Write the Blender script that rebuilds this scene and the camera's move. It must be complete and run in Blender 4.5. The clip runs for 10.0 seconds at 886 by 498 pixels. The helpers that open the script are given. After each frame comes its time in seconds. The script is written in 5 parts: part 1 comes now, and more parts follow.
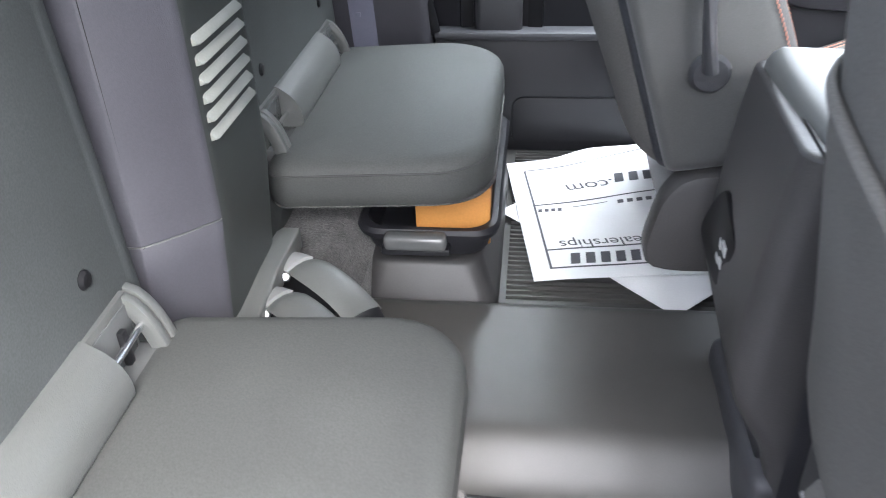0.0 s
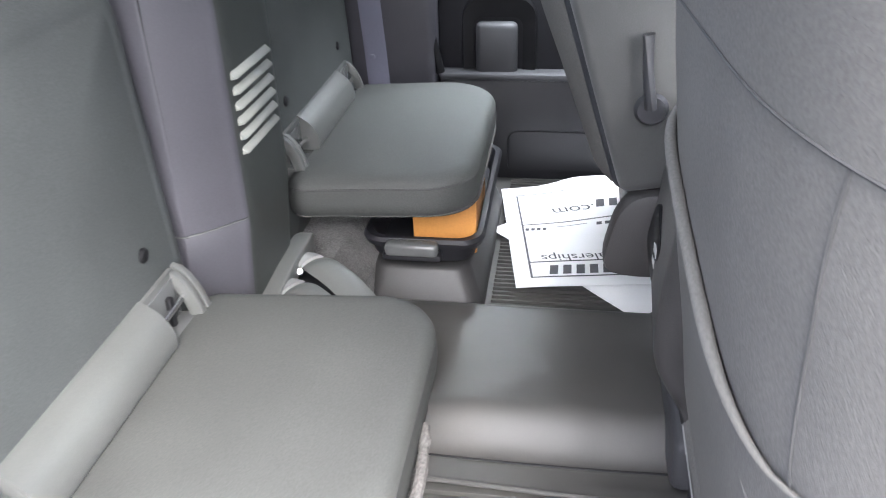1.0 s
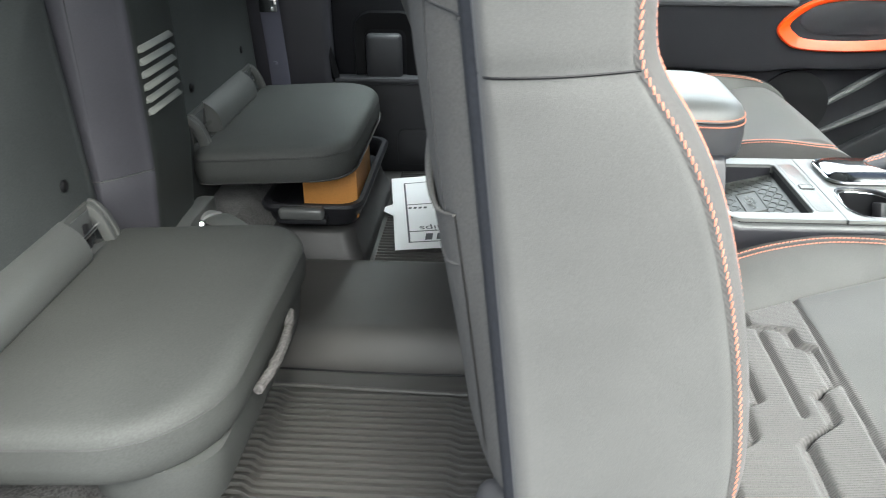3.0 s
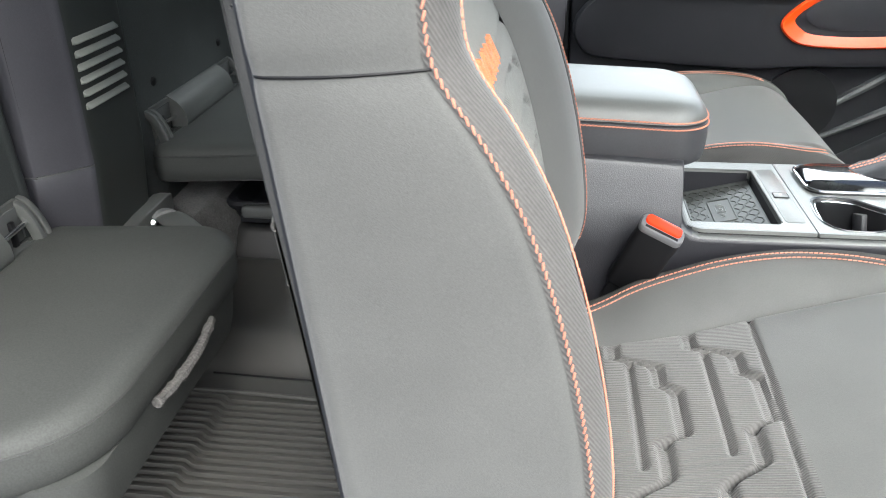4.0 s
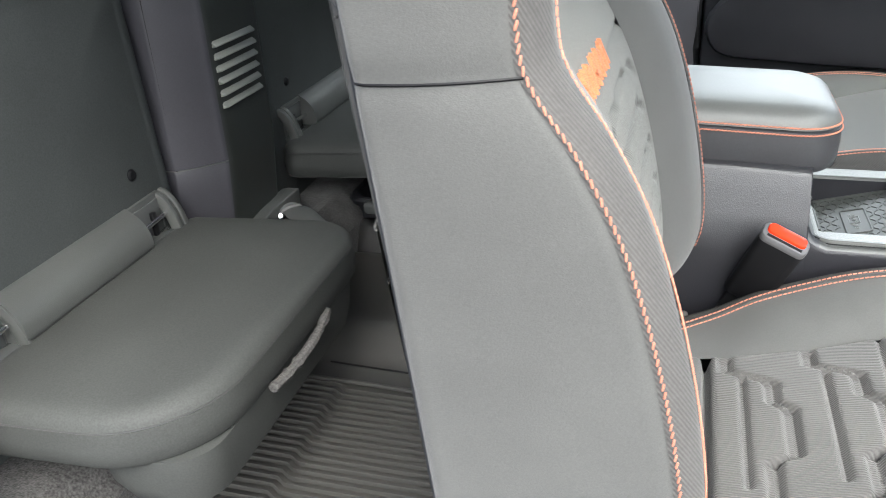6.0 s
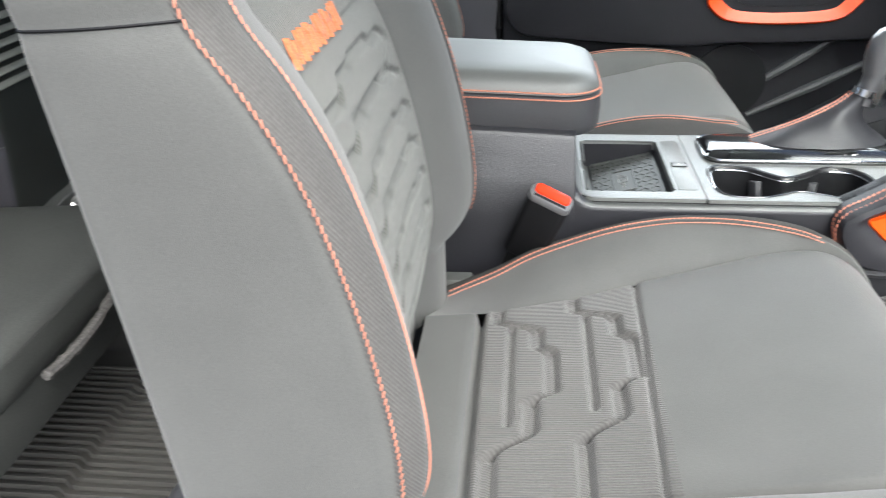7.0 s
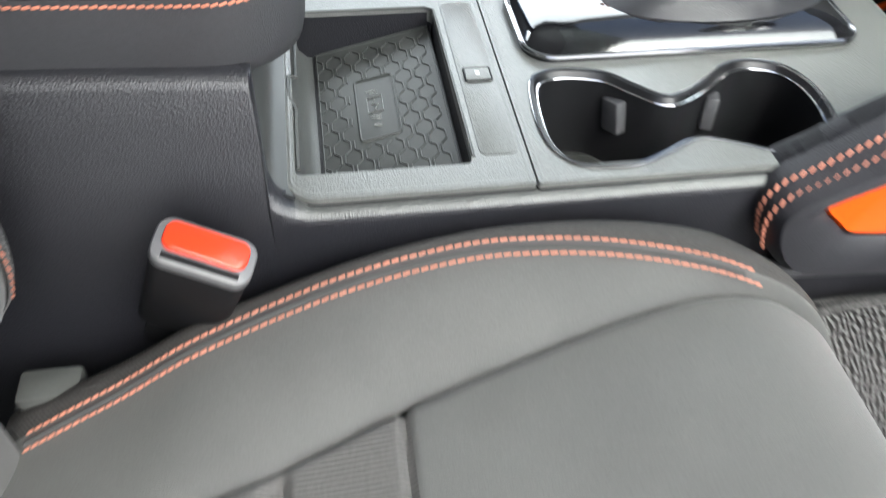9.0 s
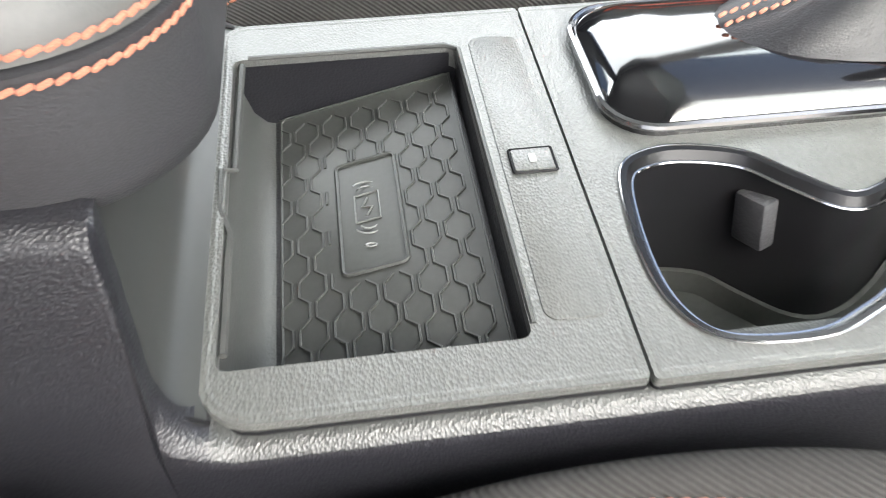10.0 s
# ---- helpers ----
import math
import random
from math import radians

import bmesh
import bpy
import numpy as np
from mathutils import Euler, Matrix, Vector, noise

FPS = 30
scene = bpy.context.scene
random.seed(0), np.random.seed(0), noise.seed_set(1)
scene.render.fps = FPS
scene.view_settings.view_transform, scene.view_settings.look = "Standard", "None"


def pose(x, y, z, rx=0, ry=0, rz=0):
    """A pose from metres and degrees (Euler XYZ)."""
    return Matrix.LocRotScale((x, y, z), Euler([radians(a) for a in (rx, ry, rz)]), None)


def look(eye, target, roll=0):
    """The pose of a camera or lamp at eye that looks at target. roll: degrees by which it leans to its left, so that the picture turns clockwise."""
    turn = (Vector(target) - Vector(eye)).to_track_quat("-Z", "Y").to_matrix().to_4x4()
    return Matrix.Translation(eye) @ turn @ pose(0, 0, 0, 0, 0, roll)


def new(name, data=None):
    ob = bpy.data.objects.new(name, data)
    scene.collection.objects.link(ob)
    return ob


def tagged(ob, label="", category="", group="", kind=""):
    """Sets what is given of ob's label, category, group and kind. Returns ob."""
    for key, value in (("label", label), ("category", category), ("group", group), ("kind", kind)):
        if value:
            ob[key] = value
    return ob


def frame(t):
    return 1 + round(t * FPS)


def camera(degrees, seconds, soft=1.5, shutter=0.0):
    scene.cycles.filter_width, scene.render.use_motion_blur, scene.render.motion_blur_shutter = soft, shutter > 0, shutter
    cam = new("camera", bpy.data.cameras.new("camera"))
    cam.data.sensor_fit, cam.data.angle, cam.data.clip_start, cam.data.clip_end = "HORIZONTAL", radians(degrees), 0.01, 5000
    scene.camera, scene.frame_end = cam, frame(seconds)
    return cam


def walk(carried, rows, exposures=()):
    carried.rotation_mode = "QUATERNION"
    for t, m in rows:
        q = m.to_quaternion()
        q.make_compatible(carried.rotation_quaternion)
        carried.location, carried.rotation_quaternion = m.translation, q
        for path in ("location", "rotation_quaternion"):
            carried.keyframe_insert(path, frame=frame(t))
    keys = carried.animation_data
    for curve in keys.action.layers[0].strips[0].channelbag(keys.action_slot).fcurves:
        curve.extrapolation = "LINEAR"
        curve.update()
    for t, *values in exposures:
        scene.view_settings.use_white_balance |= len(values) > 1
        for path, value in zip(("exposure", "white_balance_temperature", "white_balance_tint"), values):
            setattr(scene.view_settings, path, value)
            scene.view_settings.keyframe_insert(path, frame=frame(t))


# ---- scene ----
cam = camera(57.8, 10.0, soft=1.0, shutter=0.4)
PATH = [
    (0, (0.247, 0.106, 0.997), (0.034, 1.778, -0.079), -2.1),
    (0.5, (0.297, 0.023, 1.03), (0.092, 1.713, -0.021), -1.6),
    (1, (0.318, -0.068, 1.052), (0.042, 1.646, 0.06), -1.8),
    (1.5, (0.319, -0.26, 1.053), (0.009, 1.508, 0.17), -2.7),
    (2, (0.336, -0.353, 1.033), (0.054, 1.413, 0.136), -2.3),
    (2.5, (0.387, -0.366, 1.036), (0.198, 1.41, 0.135), -1.1),
    (3, (0.452, -0.329, 1.03), (0.324, 1.455, 0.136), -0.5),
    (3.2, (0.474, -0.308, 1.035), (0.338, 1.479, 0.147), -0.5),
    (4.3, (0.599, -0.248, 1.008), (0.322, 1.51, 0.095), -0.8),
    (4.5, (0.601, -0.257, 1.007), (0.296, 1.495, 0.093), -0.6),
    (5, (0.588, -0.262, 1.019), (0.219, 1.475, 0.099), -0.5),
    (5.2, (0.576, -0.265, 1.025), (0.138, 1.456, 0.105), -1.4),
    (6.3, (0.628, -0.254, 1.019), (0.089, 1.45, 0.121), -3.4),
    (6.5, (0.655, -0.258, 1.017), (0.186, 1.459, 0.106), -3.6),
    (7, (0.69, -0.266, 1.0), (0.492, 1.495, 0.072), -1.5),
    (7.5, (0.724, -0.266, 1.0), (0.679, 1.49, 0.044), 0.5),
    (8, (0.735, -0.126, 0.973), (0.962, 1.543, -0.105), 0.5),
    (8.5, (0.768, 0.101, 0.963), (1.068, 1.553, -0.379), -3.3),
    (9, (0.789, 0.317, 0.923), (1.051, 1.638, -0.556), 3.4),
    (9.5, (0.813, 0.45, 0.869), (1.012, 1.79, -0.602), 2.4),
    (10, (0.822, 0.526, 0.818), (1.018, 1.853, -0.665), 0.6),
]
walk(cam, [(t, look(eye, target, roll)) for t, eye, target, roll in PATH],
     exposures=[(0.0, 3.22, 5700, 7), (0.5, 3.34, 5750, 8), (1.0, 3.28, 5800, 8), (1.5, 3.0, 5600, -14), (2.0, 2.4, 5600, -6), (2.5, 2.24, 5700, -2), (3.0, 1.95, 5850, -1), (4.5, 1.72, 5850, 2),
                (6.5, 1.63, 5850, 2), (7.5, 1.50, 5850, 2), (8.0, 1.48, 5850, 1), (8.5, 1.5, 5950, 1), (9.0, 1.55, 5850, 2), (9.5, 1.77, 6000, 2), (10.0, 1.86, 6150, 5)])

# ---- world and light ----
world = bpy.data.worlds.new("world")
scene.world = world
world.use_nodes = True
wn = world.node_tree.nodes
sky = wn.new("ShaderNodeTexSky")
sky.sky_type, sky.sun_disc = "NISHITA", False
sky.sun_elevation, sky.sun_rotation = radians(52), radians(155)
sky.air_density, sky.dust_density, sky.ozone_density = 0.5, 8.0, 0.4
wn["Background"].inputs["Strength"].default_value = 0.15
world.node_tree.links.new(sky.outputs["Color"], wn["Background"].inputs["Color"])

sun = new("sun", bpy.data.lights.new("sun", "SUN"))
sun.data.energy, sun.data.angle, sun.data.color = 1.3, radians(60), (1.0, 0.97, 0.93)
sun.matrix_world = look((2.6, -2.8, 4.8), (0.7, 0.6, 0.4))


# daylight that comes in through the cab's windows
for spot, target, wide, high, power, spread in (((0.36, 1.62, 1.16), (0.42, 1.32, 0.3), 0.24, 0.34, 2.0, 90), ((1.15, 1.63, 1.14), (1.15, 0.9, 1.12), 1.0, 0.38, 2.1, 120),
                                        ((-0.14, 0.80, 1.18), (0.5, 0.80, 0.5), 1.05, 0.30, 0.18, 120)):
    lamp = new("window_light", bpy.data.lights.new("window_light", "AREA"))
    lamp.data.shape, lamp.data.size, lamp.data.size_y, lamp.data.energy = "RECTANGLE", wide, high, power
    lamp.data.color = (1.0, 0.98, 0.96)
    lamp.data.spread = radians(spread)
    lamp.matrix_world = look(spot, target)


# ---- materials ----
def mat(name, color, rough=0.6, metal=0.0, grain=0.0, grain_scale=400.0, stain=0.12, stain_scale=9.0,
        bump=0.0, bump_scale=900.0, kind="noise", warp=0.4, coat=0.0, sheen=0.0, spec=0.5, stretch=(1, 1, 1), deep=0.0012, axis="Y", thread=0.18):
    """A surface with fine grain, broad wear and relief, all at real size."""
    m = bpy.data.materials.new(name)
    m.use_nodes = True
    nt = m.node_tree
    b = nt.nodes["Principled BSDF"]
    b.inputs["Roughness"].default_value, b.inputs["Metallic"].default_value = rough, metal
    b.inputs["Coat Weight"].default_value, b.inputs["Sheen Weight"].default_value = coat, sheen
    b.inputs["Specular IOR Level"].default_value, b.inputs["Coat Roughness"].default_value = spec, rough * 0.9
    co = nt.nodes.new("ShaderNodeTexCoord")
    mp = nt.nodes.new("ShaderNodeMapping")
    mp.inputs["Scale"].default_value = stretch
    nt.links.new(co.outputs["Object"], mp.inputs["Vector"])

    def tex(scale, detail):
        t = nt.nodes.new("ShaderNodeTexNoise")
        t.inputs["Scale"].default_value, t.inputs["Detail"].default_value = scale, detail
        nt.links.new(mp.outputs["Vector"], t.inputs["Vector"])
        return t
    broad, fine = tex(stain_scale, 4), tex(grain_scale, 3)
    mix = nt.nodes.new("ShaderNodeMix")
    mix.data_type, mix.blend_type = "RGBA", "MULTIPLY"
    mix.inputs[0].default_value = 1.0
    ramp = nt.nodes.new("ShaderNodeMapRange")
    ramp.inputs["From Min"].default_value, ramp.inputs["From Max"].default_value = 0.3, 0.7
    ramp.inputs["To Min"].default_value, ramp.inputs["To Max"].default_value = 1 - stain, 1 + stain
    nt.links.new(broad.outputs["Fac"], ramp.inputs["Value"])
    ramp2 = nt.nodes.new("ShaderNodeMapRange")
    ramp2.inputs["From Min"].default_value, ramp2.inputs["From Max"].default_value = 0.3, 0.7
    ramp2.inputs["To Min"].default_value, ramp2.inputs["To Max"].default_value = 1 - grain, 1 + grain
    nt.links.new(fine.outputs["Fac"], ramp2.inputs["Value"])
    mul = nt.nodes.new("ShaderNodeMath")
    mul.operation = "MULTIPLY"
    nt.links.new(ramp.outputs[0], mul.inputs[0])
    nt.links.new(ramp2.outputs[0], mul.inputs[1])
    mix.inputs[6].default_value = (*color, 1)
    nt.links.new(mul.outputs[0], mix.inputs[7])
    nt.links.new(mix.outputs[2], b.inputs["Base Color"])
    rr = nt.nodes.new("ShaderNodeMapRange")
    rr.inputs["To Min"].default_value, rr.inputs["To Max"].default_value = rough * 0.85, min(1.0, rough * 1.12)
    nt.links.new(broad.outputs["Fac"], rr.inputs["Value"])
    nt.links.new(rr.outputs[0], b.inputs["Roughness"])
    if bump:
        bp = nt.nodes.new("ShaderNodeBump")
        bp.inputs["Strength"].default_value, bp.inputs["Distance"].default_value = bump, deep
        if kind == "noise":
            t = tex(bump_scale, 2)
            nt.links.new(t.outputs["Fac"], bp.inputs["Height"])
        elif kind == "cell":
            t = nt.nodes.new("ShaderNodeTexVoronoi")
            t.inputs["Scale"].default_value = bump_scale
            nt.links.new(mp.outputs["Vector"], t.inputs["Vector"])
            nt.links.new(t.outputs["Distance"], bp.inputs["Height"])
        elif kind == "rib":
            t = nt.nodes.new("ShaderNodeTexWave")
            t.bands_direction = axis
            t.inputs["Scale"].default_value, t.inputs["Distortion"].default_value = bump_scale, warp
            t.inputs["Detail Scale"].default_value = 0.6
            nt.links.new(mp.outputs["Vector"], t.inputs["Vector"])
            nt.links.new(t.outputs["Fac"], bp.inputs["Height"])
            shade = nt.nodes.new("ShaderNodeMapRange")
            shade.inputs["To Min"].default_value, shade.inputs["To Max"].default_value = 1 - thread, 1 + thread
            nt.links.new(t.outputs["Fac"], shade.inputs["Value"])
            both = nt.nodes.new("ShaderNodeMath")
            both.operation = "MULTIPLY"
            nt.links.new(mul.outputs[0], both.inputs[0])
            nt.links.new(shade.outputs[0], both.inputs[1])
            nt.links.new(both.outputs[0], mix.inputs[7])
        else:
            add = nt.nodes.new("ShaderNodeMath")
            add.operation = "ADD"
            for k, axis in enumerate(("X", "DIAGONAL")):
                t = nt.nodes.new("ShaderNodeTexWave")
                t.bands_direction = axis
                t.inputs["Scale"].default_value = bump_scale * (1.0, 0.8)[k]
                t.inputs["Distortion"].default_value = warp
                nt.links.new(mp.outputs["Vector"], t.inputs["Vector"])
                nt.links.new(t.outputs["Fac"], add.inputs[k])
            nt.links.new(add.outputs[0], bp.inputs["Height"])
        nt.links.new(bp.outputs["Normal"], b.inputs["Normal"])
    return m


CLOTH = mat("ribbed seat cloth", (0.086, 0.083, 0.080), 0.85, grain=0.16, grain_scale=600, stain=0.09, bump=0.5, bump_scale=108, kind="rib", warp=0.5, sheen=0.2, spec=0.25, thread=0.15)
CLOTH_BACK = mat("ribbed seatback cloth", (0.102, 0.104, 0.095), 0.85, grain=0.16, grain_scale=520, stain=0.07, bump=0.5, bump_scale=108, kind="rib", warp=0.5, sheen=0.2, spec=0.25, thread=0.14)
CLOTH_SIDE = mat("smooth side cloth", (0.092, 0.092, 0.089), 0.8, grain=0.08, grain_scale=800, stain=0.08, stain_scale=14, bump=0.22, bump_scale=1300, sheen=0.2, spec=0.25)
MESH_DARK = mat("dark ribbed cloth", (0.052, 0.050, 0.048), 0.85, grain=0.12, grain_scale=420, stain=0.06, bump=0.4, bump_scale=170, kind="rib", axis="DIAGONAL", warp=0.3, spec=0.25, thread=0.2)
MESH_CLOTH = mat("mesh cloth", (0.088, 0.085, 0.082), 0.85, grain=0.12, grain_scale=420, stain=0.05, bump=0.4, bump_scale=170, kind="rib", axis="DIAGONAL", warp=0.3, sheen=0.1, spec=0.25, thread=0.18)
REAR_CLOTH = mat("rear seat cloth", (0.047, 0.049, 0.0465), 0.72, grain=0.16, grain_scale=520, stain=0.10, stain_scale=12, bump=0.12, bump_scale=1600, spec=0.4)
REAR_BACK = mat("rear seatback cloth", (0.057, 0.062, 0.061), 0.8, grain=0.14, grain_scale=520, stain=0.12, bump=0.12, bump_scale=1600, spec=0.3)
SEAT_BACK = mat("brown grey seat fabric", (0.134, 0.130, 0.121), 0.85, grain=0.14, grain_scale=500, stain=0.10, bump=0.35, bump_scale=900, spec=0.25)
TAUPE = mat("taupe cloth", (0.046, 0.039, 0.037), 0.85, grain=0.15, grain_scale=500, stain=0.15, stain_scale=40, bump=0.4, bump_scale=600)
ZIP = mat("zip tape", (0.034, 0.036, 0.042), 0.7, grain=0.2, grain_scale=300, bump=0.1, bump_scale=260, kind="rib", axis="Z", warp=0.2, thread=0.06)
PLASTIC = mat("grained grey plastic", (0.052, 0.052, 0.056), 0.5, grain=0.05, stain=0.06, bump=0.25, bump_scale=700, kind="cell")
PLASTIC_LIGHT = mat("light grey plastic", (0.078, 0.0805, 0.077), 0.45, grain=0.04, stain=0.06, bump=0.12, bump_scale=900, kind="cell")
TRIM_BLUE = mat("blue grey trim plastic", (0.054, 0.053, 0.062), 0.42, grain=0.06, stain=0.08, bump=0.12, bump_scale=900, kind="cell")
LOUVRE = mat("dark green grey trim plastic", (0.028, 0.031, 0.029), 0.5, grain=0.06, stain=0.08, bump=0.12, bump_scale=900, kind="cell")
SMOOTH_GREY = mat("smooth grey plastic", (0.085, 0.088, 0.088), 0.25, stain=0.06, grain=0.03)
SLAT = mat("pale slat plastic", (0.21, 0.215, 0.195), 0.5, grain=0.05, stain=0.1)
DARK = mat("dark plastic", (0.015, 0.015, 0.018), 0.5, grain=0.05, stain=0.08, bump=0.2, bump_scale=800, kind="cell", spec=0.3)
BLACK = mat("black plastic", (0.009, 0.009, 0.010), 0.5, stain=0.1, spec=0.2)
# One dark plastic; sky sheen is painted in as a paler top and rim.
CONSOLE_SHEEN = mat("grained console plastic with painted sheen", (0.135, 0.138, 0.131), 0.32, grain=0.10, stain=0.06, bump=0.6, bump_scale=850, kind="cell", spec=0.9, coat=0.4, deep=0.0006, stretch=(1, 0.7, 1))
CONSOLE_RIM_SHEEN = mat("grained console rim with painted sheen", (0.060, 0.062, 0.060), 0.36, grain=0.08, stain=0.05, bump=0.5, bump_scale=850, kind="cell", spec=0.8, deep=0.0006)
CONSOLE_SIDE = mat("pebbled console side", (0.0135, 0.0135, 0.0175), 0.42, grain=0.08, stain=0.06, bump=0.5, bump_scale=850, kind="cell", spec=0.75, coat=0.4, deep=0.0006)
SLOPE = mat("smooth dark slope plastic", (0.045, 0.047, 0.045), 0.38, stain=0.06, grain=0.03)
CONSOLE_BACK = mat("brown grey console plastic", (0.060, 0.057, 0.056), 0.5, grain=0.05, stain=0.08, bump=0.2, bump_scale=600, kind="cell")
RUBBER_PAD = mat("rubber pad", (0.052, 0.054, 0.051), 0.46, stain=0.12, grain=0.08)
RUBBER_MAT = mat("moulded floor rubber", (0.058, 0.056, 0.053), 0.46, stain=0.16, stain_scale=6, grain=0.08, grain_scale=900, bump=0.12, bump_scale=1800)
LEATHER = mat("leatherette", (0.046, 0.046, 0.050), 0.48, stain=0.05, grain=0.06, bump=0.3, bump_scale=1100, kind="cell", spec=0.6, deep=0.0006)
LEATHER_DARK = mat("dark leatherette", (0.024, 0.024, 0.028), 0.45, stain=0.06, grain=0.04, bump=0.3, bump_scale=900, kind="cell", deep=0.0006)
# Base colour lifted above LEATHER to carry the sky's reflection on the lid.
LEATHER_PAD_SHEEN = mat("soft leatherette pad with painted sheen", (0.110, 0.111, 0.104), 0.55, stain=0.05, grain=0.06, bump=0.15, bump_scale=900, kind="cell", spec=0.8, coat=0.6, deep=0.0006)
STITCH = mat("orange thread", (0.58, 0.225, 0.145), 0.7, grain=0.25, grain_scale=2000)
THREAD_GREY = mat("grey thread", (0.05, 0.05, 0.05), 0.8)
ORANGE = mat("orange satin paint", (0.72, 0.078, 0.002), 0.38, stain=0.05, grain=0.02, spec=0.35)
RED_DOOR = mat("orange red satin paint", (0.72, 0.06, 0.005), 0.35, stain=0.03, grain=0.02)
EMBROIDERY = mat("orange embroidery", (0.50, 0.16, 0.065), 0.7, grain=0.3, grain_scale=900, bump=0.5, bump_scale=700)
CHROME = mat("chrome", (0.75, 0.75, 0.76), 0.12, metal=1.0, stain=0.04)
STEEL = mat("zinc steel", (0.5, 0.5, 0.5), 0.3, metal=1.0, stain=0.15, stain_scale=60)
RIM_BLACK = mat("satin black rim", (0.010, 0.010, 0.011), 0.28, stain=0.05, spec=0.4)
DARK_CHROME = mat("smoked chrome", (0.42, 0.42, 0.43), 0.14, metal=1.0, stain=0.06)
PIANO = mat("gloss black", (0.006, 0.006, 0.007), 0.08, stain=0.05, coat=1.0)
RELEASE = mat("red release button", (0.80, 0.045, 0.012), 0.16, stain=0.03)
PAPER = mat("white paper", (0.86, 0.86, 0.86), 0.8, stain=0.03, grain=0.03, grain_scale=600)
BUCKLE_GREY = mat("pale buckle plastic", (0.14, 0.14, 0.145), 0.3, stain=0.05, grain=0.03)
KNOB = mat("satin grey lever grip", (0.085, 0.085, 0.09), 0.3, stain=0.08, grain=0.03, spec=0.8, coat=0.5)
DOOR_GREY = mat("dark grey door plastic", (0.024, 0.024, 0.027), 0.5, grain=0.05, stain=0.08, bump=0.25, bump_scale=900, kind="cell", deep=0.0006)
RUBBER_DARK = mat("dark moulded rubber", (0.034, 0.033, 0.033), 0.5, grain=0.08, stain=0.12, bump=0.12, bump_scale=1500)
INK = mat("grey ink", (0.10, 0.10, 0.11), 0.8, stain=0.15, stain_scale=60)
CARD = mat("orange brown card", (0.50, 0.23, 0.055), 0.6, stain=0.08, grain=0.06, grain_scale=300)
CARPET = mat("grey carpet", (0.055, 0.053, 0.052), 0.95, grain=0.6, grain_scale=330, stain=0.25, stain_scale=40, bump=1.0, bump_scale=500, sheen=0.2, spec=0.1)
MAT_LOOP = mat("looped floor mat", (0.050, 0.047, 0.045), 0.95, grain=0.45, grain_scale=300, stain=0.15, bump=1.0, bump_scale=70, kind="weave", warp=7.0, sheen=0.2, spec=0.1, deep=0.005)
FELT = mat("pale felt", (0.10, 0.096, 0.094), 0.95, grain=0.35, grain_scale=350, bump=1.0, bump_scale=500, spec=0.1)
BELT = mat("belt webbing", (0.15, 0.152, 0.20), 0.75, grain=0.1, grain_scale=900, stain=0.05, bump=0.4, bump_scale=500, kind="weave")
LABEL_WHITE = mat("white label", (0.20, 0.20, 0.20), 0.6, stain=0.08)
PAINT_BLUE = mat("blue car paint", (0.003, 0.008, 0.06), 0.25, stain=0.05, coat=1.0)
SEAL = mat("door seal rubber", (0.058, 0.060, 0.057), 0.5, stain=0.12, grain=0.08)
ASPHALT = mat("asphalt", (0.05, 0.05, 0.05), 0.9, grain=0.4, grain_scale=120, stain=0.25, stain_scale=0.6, bump=0.8, bump_scale=150)
HEADLINER = mat("headliner", (0.45, 0.45, 0.44), 0.9, grain=0.05, stain=0.04)
ICON = mat("pale print", (0.55, 0.55, 0.55), 0.6)


def make_glass():
    m = bpy.data.materials.new("window glass")
    m.use_nodes = True
    b = m.node_tree.nodes["Principled BSDF"]
    b.inputs["Transmission Weight"].default_value = 1.0
    b.inputs["Roughness"].default_value = 0.0
    b.inputs["IOR"].default_value = 1.05
    b.inputs["Base Color"].default_value = (0.93, 0.97, 0.95, 1)
    return m


GLASS = make_glass()


# ---- mesh helpers ----
def finish(name, me, material, parent, label, smooth):
    me.materials.append(material)
    if smooth:
        me.shade_smooth()
        me.set_sharp_from_angle(angle=radians(smooth))
    ob = new(name, me)
    if parent is not None:
        ob.parent = parent
    if label:
        tagged(ob, label)
    return ob


def part(name, bm, material, parent=None, label="", smooth=40):
    """Links a bmesh, or (vertices, faces), as one mesh object under its thing."""
    me = bpy.data.meshes.new(name)
    if isinstance(bm, tuple):
        me.from_pydata([tuple(map(float, v)) for v in bm[0]], [], [tuple(map(int, f)) for f in bm[1]])
        me.validate()
    else:
        bmesh.ops.recalc_face_normals(bm, faces=bm.faces)
        bm.to_mesh(me)
        bm.free()
    return finish(name, me, material, parent, label, smooth)


def thing(name, label, category, kind="", group="", at=(0, 0, 0)):
    ob = new(name)
    ob.empty_display_size = 0.05
    ob.location = at
    return tagged(ob, label, category, group, kind)


def spline(pts, n=8, closed=False):
    """Catmull-Rom through the points, n steps a span."""
    P = np.array(pts, float)
    k = len(P)
    out = []
    for i in range(k if closed else k - 1):
        a = P[(i - 1) % k] if closed or i else P[0]
        b, c = P[i], P[(i + 1) % k]
        d = P[(i + 2) % k] if closed or i + 2 < k else P[-1]
        for j in range(n):
            t = j / n
            out.append(0.5 * (2 * b + (c - a) * t + (2 * a - 5 * b + 4 * c - d) * t * t + (3 * b - a - 3 * c + d) * t ** 3))
    if not closed:
        out.append(P[-1])
    return np.array(out)


